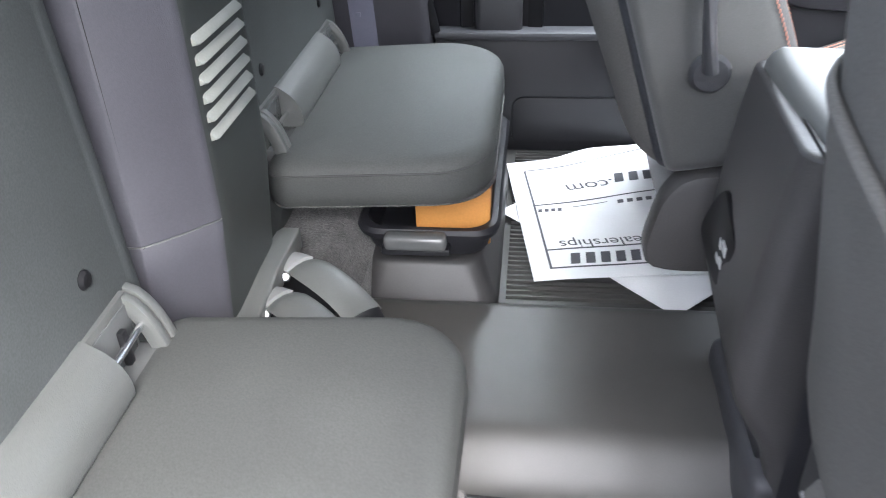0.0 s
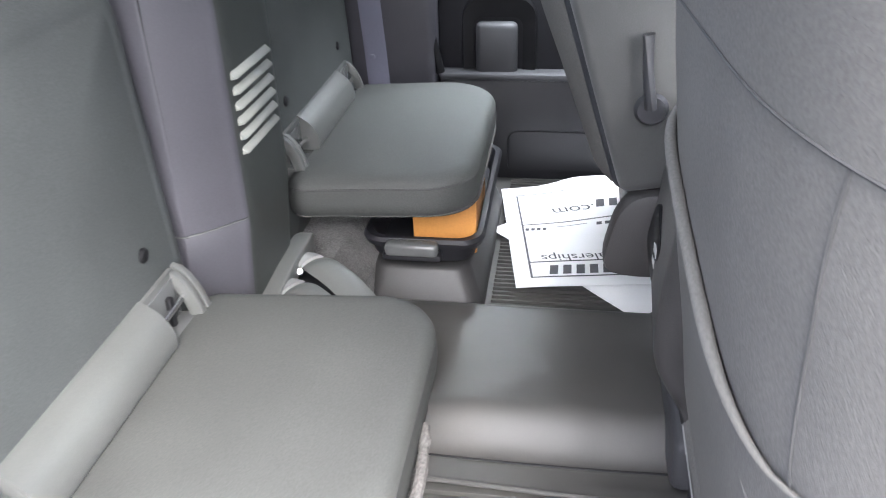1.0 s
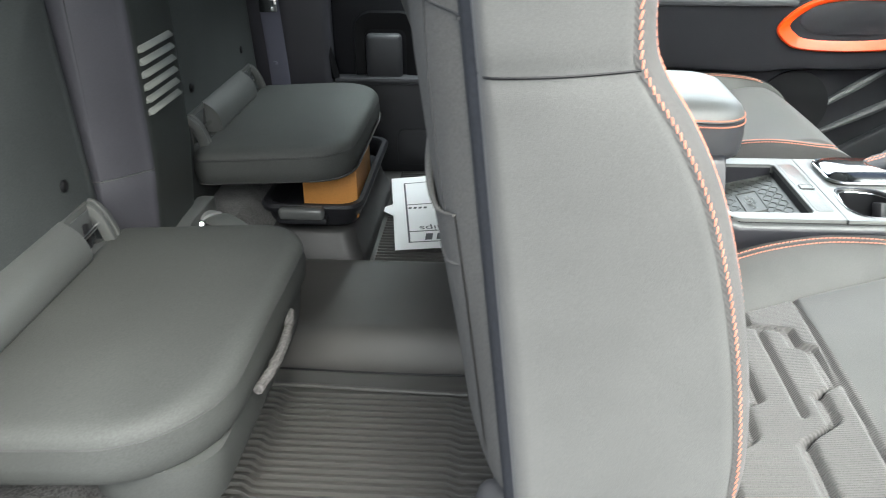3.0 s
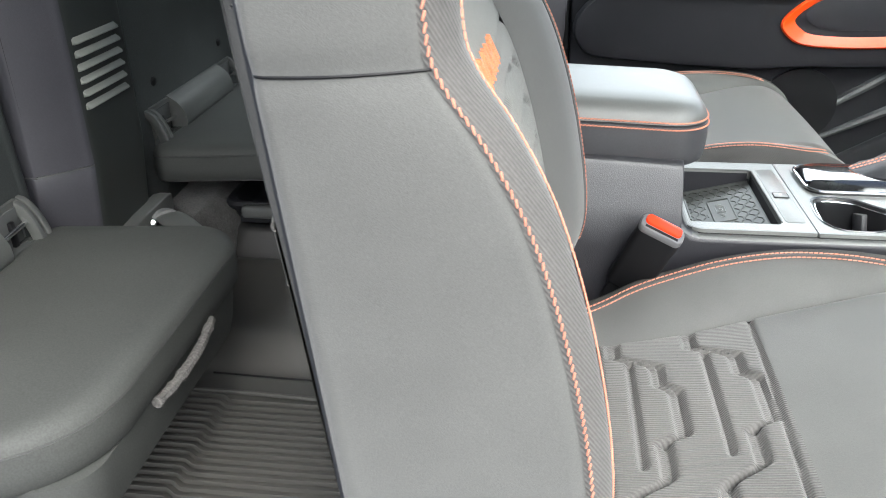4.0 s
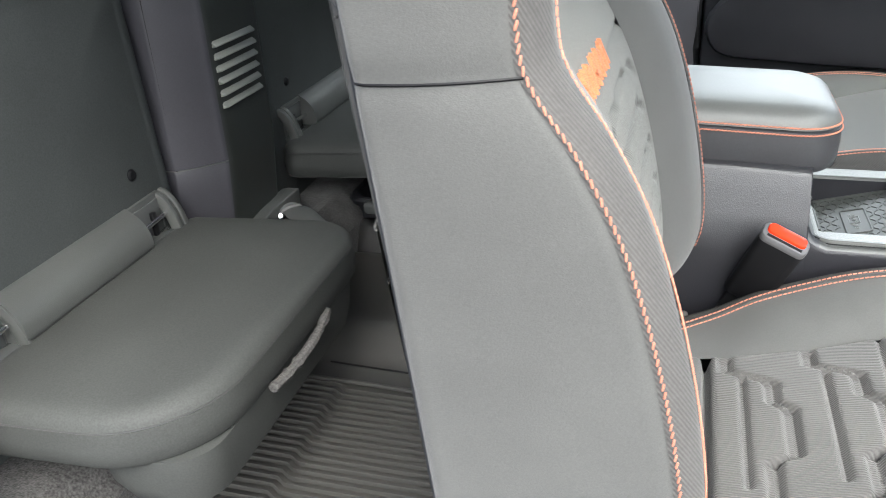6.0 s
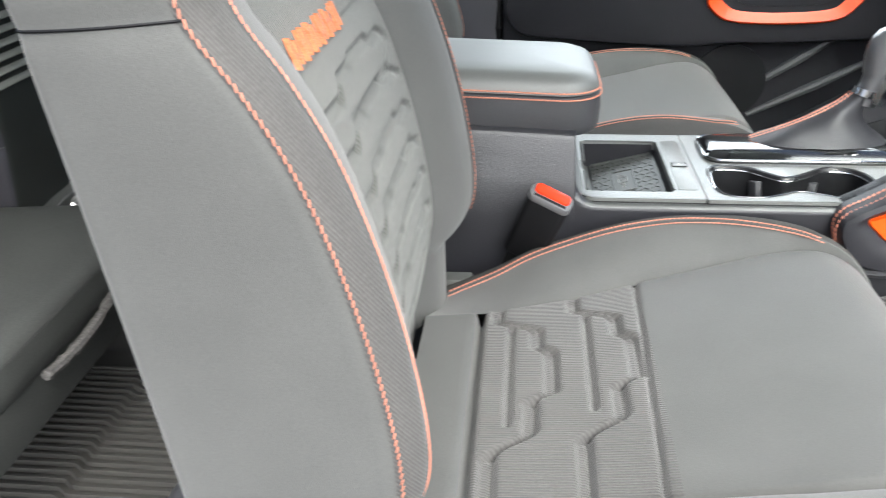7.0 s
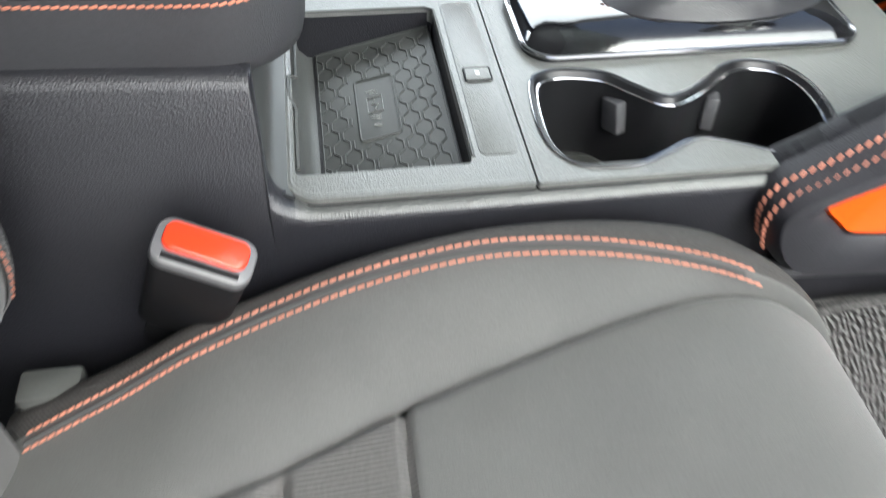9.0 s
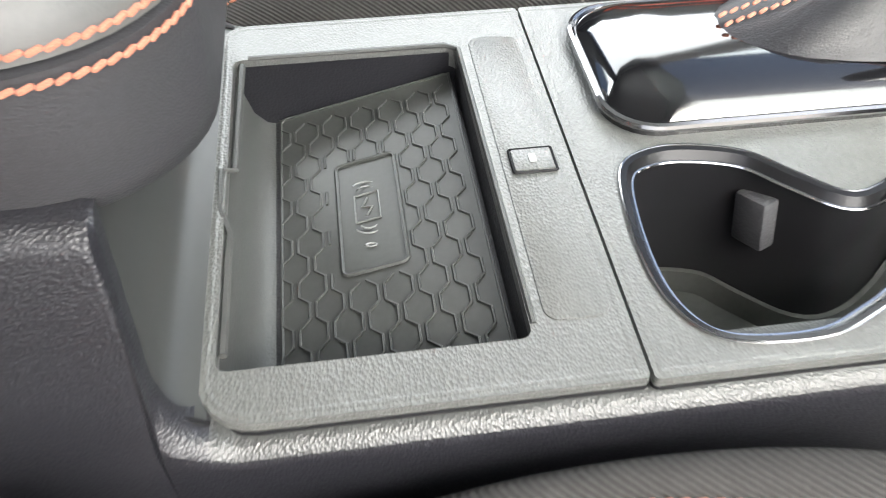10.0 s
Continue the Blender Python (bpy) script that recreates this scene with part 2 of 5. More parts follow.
def rrect(x0, x1, y0, y1, r, n=8):
    """Rounded rectangle; r: one radius, or four from (x0,y0) counter-clockwise."""
    if not isinstance(r, (tuple, list)):
        r = (r,) * 4
    most = min(x1 - x0, y1 - y0) / 2
    r = [min(max(q, 0.0005), most) for q in r]
    out = []
    for (cx, cy, a0), q in zip(((x0, y0, 180), (x1, y0, 270), (x1, y1, 0), (x0, y1, 90)), r):
        q = max(q, 0.0005)
        mx, my = cx + (q if cx == x0 else -q), cy + (q if cy == y0 else -q)
        for k in range(n + 1):
            a = radians(a0 + 90 * k / n)
            out.append((mx + q * math.cos(a), my + q * math.sin(a)))
    return np.array(out)


def rings(loops, cap0=True, cap1=True):
    """Skins a list of closed loops of equal length, with fanned caps."""
    L = [np.array(l, float) for l in loops]
    n = len(L[0])
    V = [tuple(p) for l in L for p in l]
    F = []
    for k in range(len(L) - 1):
        for i in range(n):
            j = (i + 1) % n
            F.append((k * n + i, k * n + j, (k + 1) * n + j, (k + 1) * n + i))
    for flag, k in ((cap0, 0), (cap1, len(L) - 1)):
        if flag:
            c = len(V)
            V.append(tuple(L[k].mean(0)))
            for i in range(n):
                j = (i + 1) % n
                F.append((c, k * n + j, k * n + i) if k == 0 else (c, k * n + i, k * n + j))
    bm = bmesh.new()
    vs = [bm.verts.new(v) for v in V]
    for f in F:
        if len(set(f)) >= 3:
            bm.faces.new([vs[i] for i in f])
    return bm


def sheet(P, thick=None):
    """A grid surface from an (n, m, 3) array; thick: a vector to give it body."""
    P = np.array(P, float)
    n, m, _ = P.shape
    V = list(P.reshape(-1, 3))
    F = [(i * m + j, i * m + j + 1, (i + 1) * m + j + 1, (i + 1) * m + j) for i in range(n - 1) for j in range(m - 1)]
    if thick is not None:
        o = len(V)
        V += list(P.reshape(-1, 3) + np.array(thick))
        F += [tuple(o + v for v in f[::-1]) for f in F]
        edge = [i * m for i in range(n)] + [(n - 1) * m + j for j in range(1, m)] + [i * m + m - 1 for i in range(n - 2, -1, -1)] + list(range(m - 2, 0, -1))
        for a, b in zip(edge, edge[1:] + edge[:1]):
            F.append((b, a, a + o, b + o))
    return (V, F)


def rbox(x0, x1, y0, y1, z0, z1, r=0.004, seg=2):
    bm = bmesh.new()
    bmesh.ops.create_cube(bm, size=1.0)
    for v in bm.verts:
        v.co = ((x0 + x1) / 2 + v.co.x * (x1 - x0), (y0 + y1) / 2 + v.co.y * (y1 - y0), (z0 + z1) / 2 + v.co.z * (z1 - z0))
    if r:
        bmesh.ops.bevel(bm, geom=bm.edges[:], offset=r, segments=seg, profile=0.5, affect="EDGES")
    return bm


def placed(bm, m):
    bm.transform(m)
    return bm


def lift(p2, axis, d):
    """2D outline points to 3D on the plane axis = d."""
    if axis == "x":
        return [(d, a, b) for a, b in p2]
    if axis == "y":
        return [(a, d, b) for a, b in p2]
    return [(a, b, d) for a, b in p2]


def offset(p2, d):
    """Moves a closed outline inwards by d."""
    P = np.array(p2, float)
    area = 0.5 * np.sum(P[:, 0] * np.roll(P[:, 1], -1) - np.roll(P[:, 0], -1) * P[:, 1])
    t = np.roll(P, -1, 0) - np.roll(P, 1, 0)
    t /= np.maximum(np.linalg.norm(t, axis=1, keepdims=True), 1e-9)
    nrm = np.stack([-t[:, 1], t[:, 0]], 1) * (1 if area > 0 else -1)
    return P + nrm * d


def slab(p2, axis, a, b, r=0.003):
    """A plate with the outline p2 between the planes a and b, its rims rounded."""
    s = 1 if b > a else -1
    loops = [lift(offset(p2, r), axis, a), lift(offset(p2, r * 0.3), axis, a + s * r * 0.3), lift(p2, axis, a + s * r),
             lift(p2, axis, b - s * r), lift(offset(p2, r * 0.3), axis, b - s * r * 0.3), lift(offset(p2, r), axis, b)]
    bm = rings(loops, False, False)
    n = len(p2)
    bm.verts.ensure_lookup_table()
    bm.faces.new(bm.verts[:n][::-1])
    bm.faces.new(bm.verts[-n:])
    return bm


def holed(outer, holes, axis, a, b):
    """A plate between the planes a and b with openings cut through it."""
    bm = bmesh.new()
    edges = []
    for loop in (outer, *holes):
        vs = [bm.verts.new(p) for p in lift(loop, axis, b)]
        edges += [bm.edges.new((vs[i], vs[(i + 1) % len(vs)])) for i in range(len(vs))]
    bmesh.ops.triangle_fill(bm, use_beauty=True, edges=edges)
    faces = bm.faces[:]
    ext = bmesh.ops.extrude_face_region(bm, geom=faces)
    d = Vector((a - b if axis == "x" else 0, a - b if axis == "y" else 0, a - b if axis == "z" else 0))
    for g in ext["geom"]:
        if isinstance(g, bmesh.types.BMVert):
            g.co += d
    return bm


def tube(pts, r, seg=8, flat=1.0, up=(0, 0, 1), closed=False):
    """Sweeps a round or flattened section along a line; r: one radius or one a point."""
    P = np.array(pts, float)
    n = len(P)
    R = np.full(n, r) if np.isscalar(r) else np.array(r, float)
    loops = []
    for i in range(n):
        t = P[(i + 1) % n if closed else min(i + 1, n - 1)] - P[(i - 1) % n if closed else max(i - 1, 0)]
        t /= max(np.linalg.norm(t), 1e-9)
        s = np.cross(t, np.array(up, float))
        if np.linalg.norm(s) < 1e-4:
            s = np.cross(t, (1, 0, 0))
        s /= np.linalg.norm(s)
        u = np.cross(s, t)
        loops.append([P[i] + R[i] * (math.cos(a) * s + flat * math.sin(a) * u) for a in np.linspace(0, 2 * math.pi, seg, False)])
    if closed:
        loops.append(loops[0])
        return rings(loops, False, False)
    return rings(loops)


def along(P, pitch):
    """Points and directions at even steps along a line."""
    P = np.array(P, float)
    d = np.r_[0, np.cumsum(np.linalg.norm(np.diff(P, axis=0), axis=1))]
    out = []
    for s in np.arange(pitch / 2, d[-1], pitch):
        p = np.array([np.interp(s, d, P[:, k]) for k in range(3)])
        q = np.array([np.interp(min(s + pitch * 0.3, d[-1]), d, P[:, k]) for k in range(3)])
        o = np.array([np.interp(max(s - pitch * 0.3, 0), d, P[:, k]) for k in range(3)])
        out.append((p, (q - o) / max(np.linalg.norm(q - o), 1e-9)))
    return out


def stitches(P, side, pitch=0.008, length=0.0062, r=0.0011, slant=0.25):
    """Short raised threads along a line; side: the direction across the seam."""
    V, F = [], []
    side = np.array(side, float)
    for p, t in along(P, pitch):
        s = side - t * np.dot(side, t)
        s /= max(np.linalg.norm(s), 1e-9)
        ax = t * math.cos(slant) + s * math.sin(slant)
        cr = np.cross(ax, np.cross(t, s))
        cr /= max(np.linalg.norm(cr), 1e-9)
        up = np.cross(ax, cr)
        o = len(V)
        for e, q in ((-0.5, 0.55), (-0.36, 1), (0.36, 1), (0.5, 0.55)):
            for a in range(6):
                w = a * math.pi / 3
                V.append(p + ax * e * length + q * r * (math.cos(w) * cr + math.sin(w) * up))
        for k in range(3):
            for a in range(6):
                b = (a + 1) % 6
                F.append((o + k * 6 + a, o + k * 6 + b, o + k * 6 + 6 + b, o + k * 6 + 6 + a))
        F.append(tuple(o + a for a in range(5, -1, -1)))
        F.append(tuple(o + 18 + a for a in range(6)))
    return (V, F)


def lathe(profile, seg=24):
    """Turns (radius, height) pairs round z."""
    return rings([[(r * math.cos(a), r * math.sin(a), h) for a in np.linspace(0, 2 * math.pi, seg, False)] for r, h in profile])


def sstep(t):
    t = np.clip(t, 0, 1)
    return t * t * (3 - 2 * t)


# ---- setting ----
YC = 0.80                      # middle of the cab
ground = part("ground", rbox(-60, 60, -60, 60, -0.5, -0.42, 0), ASPHALT, smooth=0)
tagged(ground, "grey asphalt of the open car park round the truck", "ground", kind="structure")

cab_floor = part("floor", rbox(-0.18, 1.30, 0.06, 1.58, 0.24, 0.292, 0), CARPET, smooth=0)
tagged(cab_floor, "grey carpeted floor of the cab", "floor", kind="structure")

wall_rear = part("wall_rear", holed([(-0.06, 0.2), (1.68, 0.2), (1.68, 1.42), (-0.06, 1.42)],
                 [rrect(0.25, 1.35, 1.02, 1.34, 0.06)], "x", -0.24, -0.15), DARK, smooth=0)
tagged(wall_rear, "dark grey lined rear wall of the cab", "wall", kind="structure")
ceiling = part("ceiling", rbox(-0.24, 1.30, -0.02, 1.64, 1.42, 1.47, 0.01), HEADLINER)
tagged(ceiling, "pale grey fabric headliner", "ceiling", kind="structure")
wall_far = part("wall_far", holed([(-0.24, -0.1), (2.3, -0.1), (2.3, 0.92), (2.0, 0.96), (1.6, 1.2), (1.25, 1.42), (-0.24, 1.42)],
                [rrect(0.02, 0.46, 0.98, 1.36, 0.05), spline([(0.60, 0.92), (1.2, 0.91), (1.85, 0.91), (1.80, 0.97), (1.50, 1.17), (1.20, 1.36), (0.9, 1.37), (0.62, 1.36), (0.59, 1.1)], 5, True)], "y", 1.70, 1.60), DARK, smooth=0)
tagged(wall_far, "dark body side with window openings", "wall", kind="structure")
wall_front = part("wall_front", rbox(2.25, 2.32, -0.06, 1.70, -0.1, 0.93, 0.01), DARK)
tagged(wall_front, "dark firewall under the windscreen", "wall", kind="structure")
front_floor = part("floor", rbox(1.28, 2.25, -0.04, 1.60, 0.10, 0.16, 0), CARPET, smooth=0)
tagged(front_floor, "grey carpet of the front footwells", "floor", kind="structure")
for name, bm in (("window_1", rbox(-0.20, -0.195, 0.22, 1.38, 0.99, 1.37, 0)), ("window_2", rbox(0.0, 0.48, 1.65, 1.655, 0.96, 1.36, 0)),
                 ("window_3", rbox(0.60, 1.77, 1.65, 1.655, 0.91, 1.36, 0)), ("window_4", placed(rbox(-0.70, 0.70, -0.78, 0.78, -0.003, 0.003, 0), pose(1.64, 0.80, 1.18, 0, 25, 0)))):
    w = part(name, bm, GLASS, smooth=0)
    w.visible_shadow = False
    tagged(w, "clear window glass of the cab", "window", kind="structure")

# the near door opening: painted sill, jamb and its rubber seal
body_side = thing("body_side", "blue painted door jamb and sill of the truck body", "car body", kind="structure")
part("sill", rbox(-0.20, 2.2, -0.03, 0.06, -0.10, 0.285, 0.02, 3), PAINT_BLUE, body_side)
jamb = spline([(-0.090, 1.45), (-0.070, 1.15), (-0.048, 0.95), (-0.036, 0.80), (-0.032, 0.66), (-0.036, 0.52), (-0.05, 0.36), (-0.06, 0.20)], 8)
J0, J1 = np.array([(x, 0.075, z) for x, z in jamb]), np.array([(x, 0.02, z) for x, z in jamb])
J2, J3 = np.array([(x - 0.05, -0.03, z) for x, z in jamb]), np.array([(x - 0.30, -0.05, z) for x, z in jamb])
part("jamb", sheet(np.stack([J0, J1, J2, J3], 1)), PAINT_BLUE, body_side)
part("bed_side", rbox(-1.4, -0.30, -0.10, -0.04, -0.1, 0.9, 0.02), PAINT_BLUE, body_side)
seal = thing("door_seal", "grey ribbed rubber seal round the rear door opening", "door seal", kind="structure")
seal_line = [(x + 0.022, 0.085, z) for x, z in jamb]
part("lip", tube([(x - 0.009, y, z) for x, y, z in seal_line], 0.0125, 14, 0.9, up=(0, 1, 0)), SEAL, seal)
part("bulb", tube([(x - 0.0285, y - 0.004, z) for x, y, z in seal_line], 0.0118, 14, up=(0, 1, 0)), SEAL, seal)
part("pillar_trim", sheet(np.stack([np.array([(x + 0.022, 0.088, z) for x, z in jamb]), np.array([(x + 0.024, 0.110, z) for x, z in jamb]),
     np.array([(x + 0.005, 0.145, z) for x, z in jamb]), np.array([(x - 0.05, 0.175, z) for x, z in jamb])], 1), (-0.004, 0, 0)), PLASTIC_LIGHT, seal)
striker = thing("hinge_bolts", "zinc door hinge plate with two hex bolts", "door hinge", at=(0, 0, 0))
part("plate", rbox(-0.037, -0.033, 0.004, 0.058, 0.622, 0.676, 0.0015), PAINT_BLUE, striker)
for dy, dz in ((0.018, 0.638), (0.046, 0.655)):
    part("bolt", placed(lathe([(0.0, 0.0), (0.011, 0.0), (0.011, 0.005), (0.007, 0.006), (0.007, 0.011), (0.0, 0.012)], 6), pose(-0.034, dy, dz, 0, 90, 0)), STEEL, striker)


# ---- rear jump seats ----
def ridge(x):
    return 0.05 * (x - 0.05)


def rear_seat(yc, s, label):
    """s: +1 where inboard is +y. v runs inboard."""
    st = thing("rear_seat", label, "seat", group="rear jump seats", at=(0.05, yc, 0.45))
    base = Vector((0.05, yc, 0.45))

    def put(name, bm, m, parent=st, text=""):
        if isinstance(bm, tuple):
            bm = ([(p[0] - base.x * 0, p[1], p[2]) for p in bm[0]], bm[1])
            me = bpy.data.meshes.new("t")
            me.from_pydata([tuple(map(float, q)) for q in bm[0]], [], [tuple(map(int, f)) for f in bm[1]])
            b2 = bmesh.new()
            b2.from_mesh(me)
            bpy.data.meshes.remove(me)
            bm = b2
        mirror = Matrix.Translation((0, yc, 0)) @ Matrix.Diagonal((1, s, 1, 1))
        bm.transform(Matrix.Translation(-base) @ mirror)
        return part(name, bm, m, parent, text)

    # cushion: v from -0.235 (outboard) to 0.235
    def ring(inset, z, groove=0.0):
        p = rrect(-0.088 + inset, 0.199 - inset, -0.226 + inset, 0.237 - inset, [max(q - inset, 0.004) for q in (0.03, 0.115, 0.075, 0.03)], 10)
        return [(x, v, z + ridge(x)) for x, v in p]
    cushion = [ring(0.03, 0.500), ring(0.006, 0.500), ring(0.0, 0.508), ring(-0.002, 0.525), ring(0.0, 0.5445), ring(0.003, 0.546), ring(0.0, 0.5475)]
    for a in range(15, 91, 15):
        cushion.append(ring(0.026 * (1 - math.cos(radians(a))) + 0.001, 0.5475 + 0.0165 * math.sin(radians(a))))
    cushion += [ring(0.05, 0.5660), ring(0.09, 0.5675), ring(0.12, 0.568)]
    put("cushion", rings(cushion), REAR_CLOTH)
    put("welt", tube(ring(0.0006, 0.546), 0.0009, 5, closed=True), THREAD_GREY, text="thin grey seam thread")
    # seatback panel
    def back(inset, x):
        p = rrect(-0.270 + inset, 0.240 - inset, 0.40 + inset, 0.918 - inset, [max(q - inset, 0.004) for q in (0.02, 0.02, 0.05, 0.13)], 10)
        return [(x - 0.05 * (z - 0.62), v, z) for v, z in p]
    put("seatback", rings([back(0, -0.155), back(0, -0.118), back(0.004, -0.108), back(0.014, -0.101), back(0.030, -0.098), back(0.033, -0.0985), back(0.036, -0.0975), back(0.16, -0.0955)]), REAR_BACK,
        text="dark grey cloth seatback")
    # roll between the hinges
    sec = [(-0.068, 0.556), (-0.062, 0.572), (-0.069, 0.592), (-0.083, 0.606), (-0.100, 0.610), (-0.108, 0.56)]
    put("lumbar_roll", rings([[(x, v, z) for x, z in spline(sec, 5, True)] for v in (-0.118, -0.116, 0.116, 0.118)]), PLASTIC_LIGHT, text="light grey padded roll")
    for c in (-0.152, 0.152):
        cover = put("hinge_cover", rbox(-0.108, -0.0915, c - 0.038, c + 0.038, 0.525, 0.611, 0.003), PLASTIC_LIGHT)
        for e, w in ((0.033, 0.005), (0.046, 0.005)) if c > 0 else ((-0.036, 0.004), (0.036, 0.003)):
            arm = spline([(-0.100, 0.611), (-0.086, 0.606), (-0.072, 0.588), (-0.062, 0.560), (-0.058, 0.530)], 6)
            out = np.vstack([arm, arm[::-1] - np.array([0.016, 0.004])])
            put("arm", slab(out, "y", c + e - w, c + e + w, 0.002), PLASTIC_LIGHT, cover)
        put("recess", rbox(-0.0925, -0.0900, c - 0.031, c + 0.031, 0.540, 0.603, 0.001), SMOOTH_GREY, cover, "smooth grey recess")
        put("rod", tube([(-0.084, c - 0.035, 0.575), (-0.081, c + 0.030, 0.581)], 0.0036, 10), CHROME, cover, "bright steel rod")
        put("latch", rbox(-0.0905, -0.084, c + 0.004, c + 0.013, 0.548, 0.590, 0.002), BLACK, cover)
        put("foot", rbox(-0.098, -0.060, c - 0.040, c + 0.040, 0.522, 0.556, 0.006), SMOOTH_GREY, cover)
        put("screw_cap", placed(lathe([(0.0, 0.0), (0.0085, 0.0), (0.0085, 0.003), (0.006, 0.0055), (0.0, 0.006)], 16), pose(-0.100, c - 0.002, 0.648, 0, 90, 0)), BLACK, text="black screw cap")
    return st, put


seat_near, put = rear_seat(0.437, 1, "grey cloth rear jump seat with its cushion folded down")
bin_r = lambda i, z, q=0.0: [(x, v, z) for x, v in rrect(0.045 + i + q, 0.198 - i, -0.212 + i, 0.215 - i, 0.05, 8)]
put("storage_bin", rings([bin_r(0.05, 0.436), bin_r(0.022, 0.437), bin_r(0.014, 0.443, 0.01), bin_r(0.009, 0.465), bin_r(0.006, 0.495), bin_r(0.006, 0.5075)]), REAR_CLOTH, text="grey moulded bin under the cushion")
felt = spline([(0.199, -0.070, 0.505), (0.203, -0.04, 0.504), (0.206, 0.0, 0.506), (0.205, 0.04, 0.509), (0.200, 0.078, 0.514)], 6)
fr = 0.0090 * np.array([0.68 + 0.4 * noise.noise(Vector((i * 0.6, 0, 3))) for i in range(len(felt))])
put("felt_edge", tube(felt, fr, 8), FELT, text="torn pale felt edge")

seat_far, put = rear_seat(1.205, -1, "grey cloth rear jump seat above an open storage tray")
put("underside_felt", rings([[(x, v, 0.4985 + ridge(x)) for x, v in rrect(-0.085, 0.196, -0.222, 0.23, 0.06)], [(x, v, 0.501 + ridge(x)) for x, v in rrect(-0.086, 0.2005, -0.228, 0.236, (0.03, 0.115, 0.075, 0.03))]]), FELT)

# open tray under the far seat, with a box in it
tray = thing("storage_tray", "black plastic under-seat tray with a front handle", "tray", at=(0.1, 1.2, 0.39))
T = lambda i, z: [(x - 0.1, y - 1.2, z - 0.39) for x, y in rrect(0.012 + i, 0.205 - i, 1.015 + i, 1.42 - i, 0.035, 6)]
part("bin", rings([T(0.03, 0.392), T(0.016, 0.394), T(0.012, 0.402), T(0.006, 0.425), T(0.0, 0.426), T(-0.002, 0.434), T(0.002, 0.440), T(0.010, 0.440), T(0.013, 0.436), T(0.020, 0.402)]), DARK, tray)
part("handle", rbox(-0.048, 0.038, -0.205, -0.180, 0.026, 0.050, 0.008, 3), SMOOTH_GREY, tray, "rounded grey handle")
part("lip", rbox(-0.052, 0.042, -0.200, -0.178, 0.018, 0.030, 0.004), DARK, tray)
box = thing("cardboard_box", "small orange-brown cardboard box lying in the tray", "box", at=(0.14, 1.15, 0.402))
part("carton", placed(rbox(-0.052, 0.050, -0.105, 0.10, 0.0, 0.112, 0.002), pose(0, 0, 0, 0, 0, 2)), CARD, box)
part("flap", placed(rbox(-0.053, 0.050, -0.108, 0.102, 0.0, 0.002, 0), pose(0, 0, 0.1125, 1.5, 0, 2)), CARD, box)

# moulded plinth under the tray and carpeted riser behind
plinth = part("seat_plinth", rings([[(x, y, z) for x, y in rrect(0.004 + i, 0.205 - i, 1.0 + i, 1.44 - i, 0.03, 6)] for i, z in ((0.0, 0.292), (0.0, 0.325), (0.004, 0.332), (0.020, 0.380), (0.026, 0.386), (0.04, 0.387))]), RUBBER_DARK)
tagged(plinth, "dark moulded plinth under the storage tray", "plinth", kind="structure")
def fuzzy(x0, x1, y0, y1, zt, seed):
    nx, ny = 14, 60
    X, Y = np.meshgrid(np.linspace(x0, x1, nx), np.linspace(y0, y1, ny), indexing="ij")
    Z = np.full_like(X, zt) + np.vectorize(lambda a, b: 0.006 * noise.noise(Vector((a * 30, b * 30, seed))))(X, Y)
    Z -= 0.05 * sstep((X - (x1 - 0.05)) / 0.05) ** 2
    P = np.stack([X, Y, Z], -1)
    low = P[-1:].copy()
    low[..., 2] = 0.285
    return sheet(np.concatenate([P, low], 0))
riser = part("riser", fuzzy(-0.15, 0.028, 0.16, 1.46, 0.438, 2.0), CARPET)
tagged(riser, "grey fuzzy carpet over the rear floor riser", "carpet", kind="structure")

# ---- centre trim with louvres ----
trim = thing("rear_centre_trim", "blue-grey plastic centre trim with six pale louvres", "trim panel", at=(-0.08, 0.82, 0.43))
half = [(-0.145, -0.131), (-0.110, -0.131), (-0.100, -0.127), (-0.078, -0.107), (-0.058, -0.085), (-0.050, -0.076), (-0.0465, -0.062), (-0.046, -0.03)]
plan = spline(half + [(x, -y) for x, y in half[::-1]], 5)
def trim_loop(z, grow):
    return [(x + 0.08 + (grow if x > -0.13 else 0), y * (1 + grow * 2), z - 0.43) for x, y in plan]
part("panel", rings([trim_loop(0.612, -0.004), trim_loop(0.613, 0.0), trim_loop(0.618, 0.0), trim_loop(0.9, -0.001), trim_loop(1.30, -0.004)]), TRIM_BLUE, trim)
part("base", rings([trim_loop(0.43, -0.014), trim_loop(0.50, -0.010), trim_loop(0.57, -0.004), trim_loop(0.606, -0.0005), trim_loop(0.611, -0.003)]), TRIM_BLUE, trim, "lower trim")
# Pale tube drawn in place of the highlight along the base's upper edge.
part("joint", tube([(p[0] + 0.001, p[1], p[2]) for p in trim_loop(0.6115, -0.0012)][2:-2], 0.0008, 6), PLASTIC_LIGHT, trim, "thin pale line for the highlight on the base's edge")
part("gap", tube([(-0.104 + 0.08, -0.1275, 0.18), (-0.104 + 0.08, -0.1275, 0.5), (-0.105 + 0.08, -0.1268, 0.87)], 0.0020, 6), BLACK, trim)
part("louvre_face", sheet(np.array([[(px + 0.0012, py, pz) for (px, py, pz), q in zip(trim_loop(z, g), plan) if q[0] > -0.051 and abs(q[1]) < 0.076] for z, g in ((0.43, -0.014), (0.50, -0.010), (0.57, -0.004), (0.606, -0.0005), (0.618, 0.0), (0.9, -0.001), (1.30, -0.004))])), LOUVRE, trim, "dark grey face round the louvres")
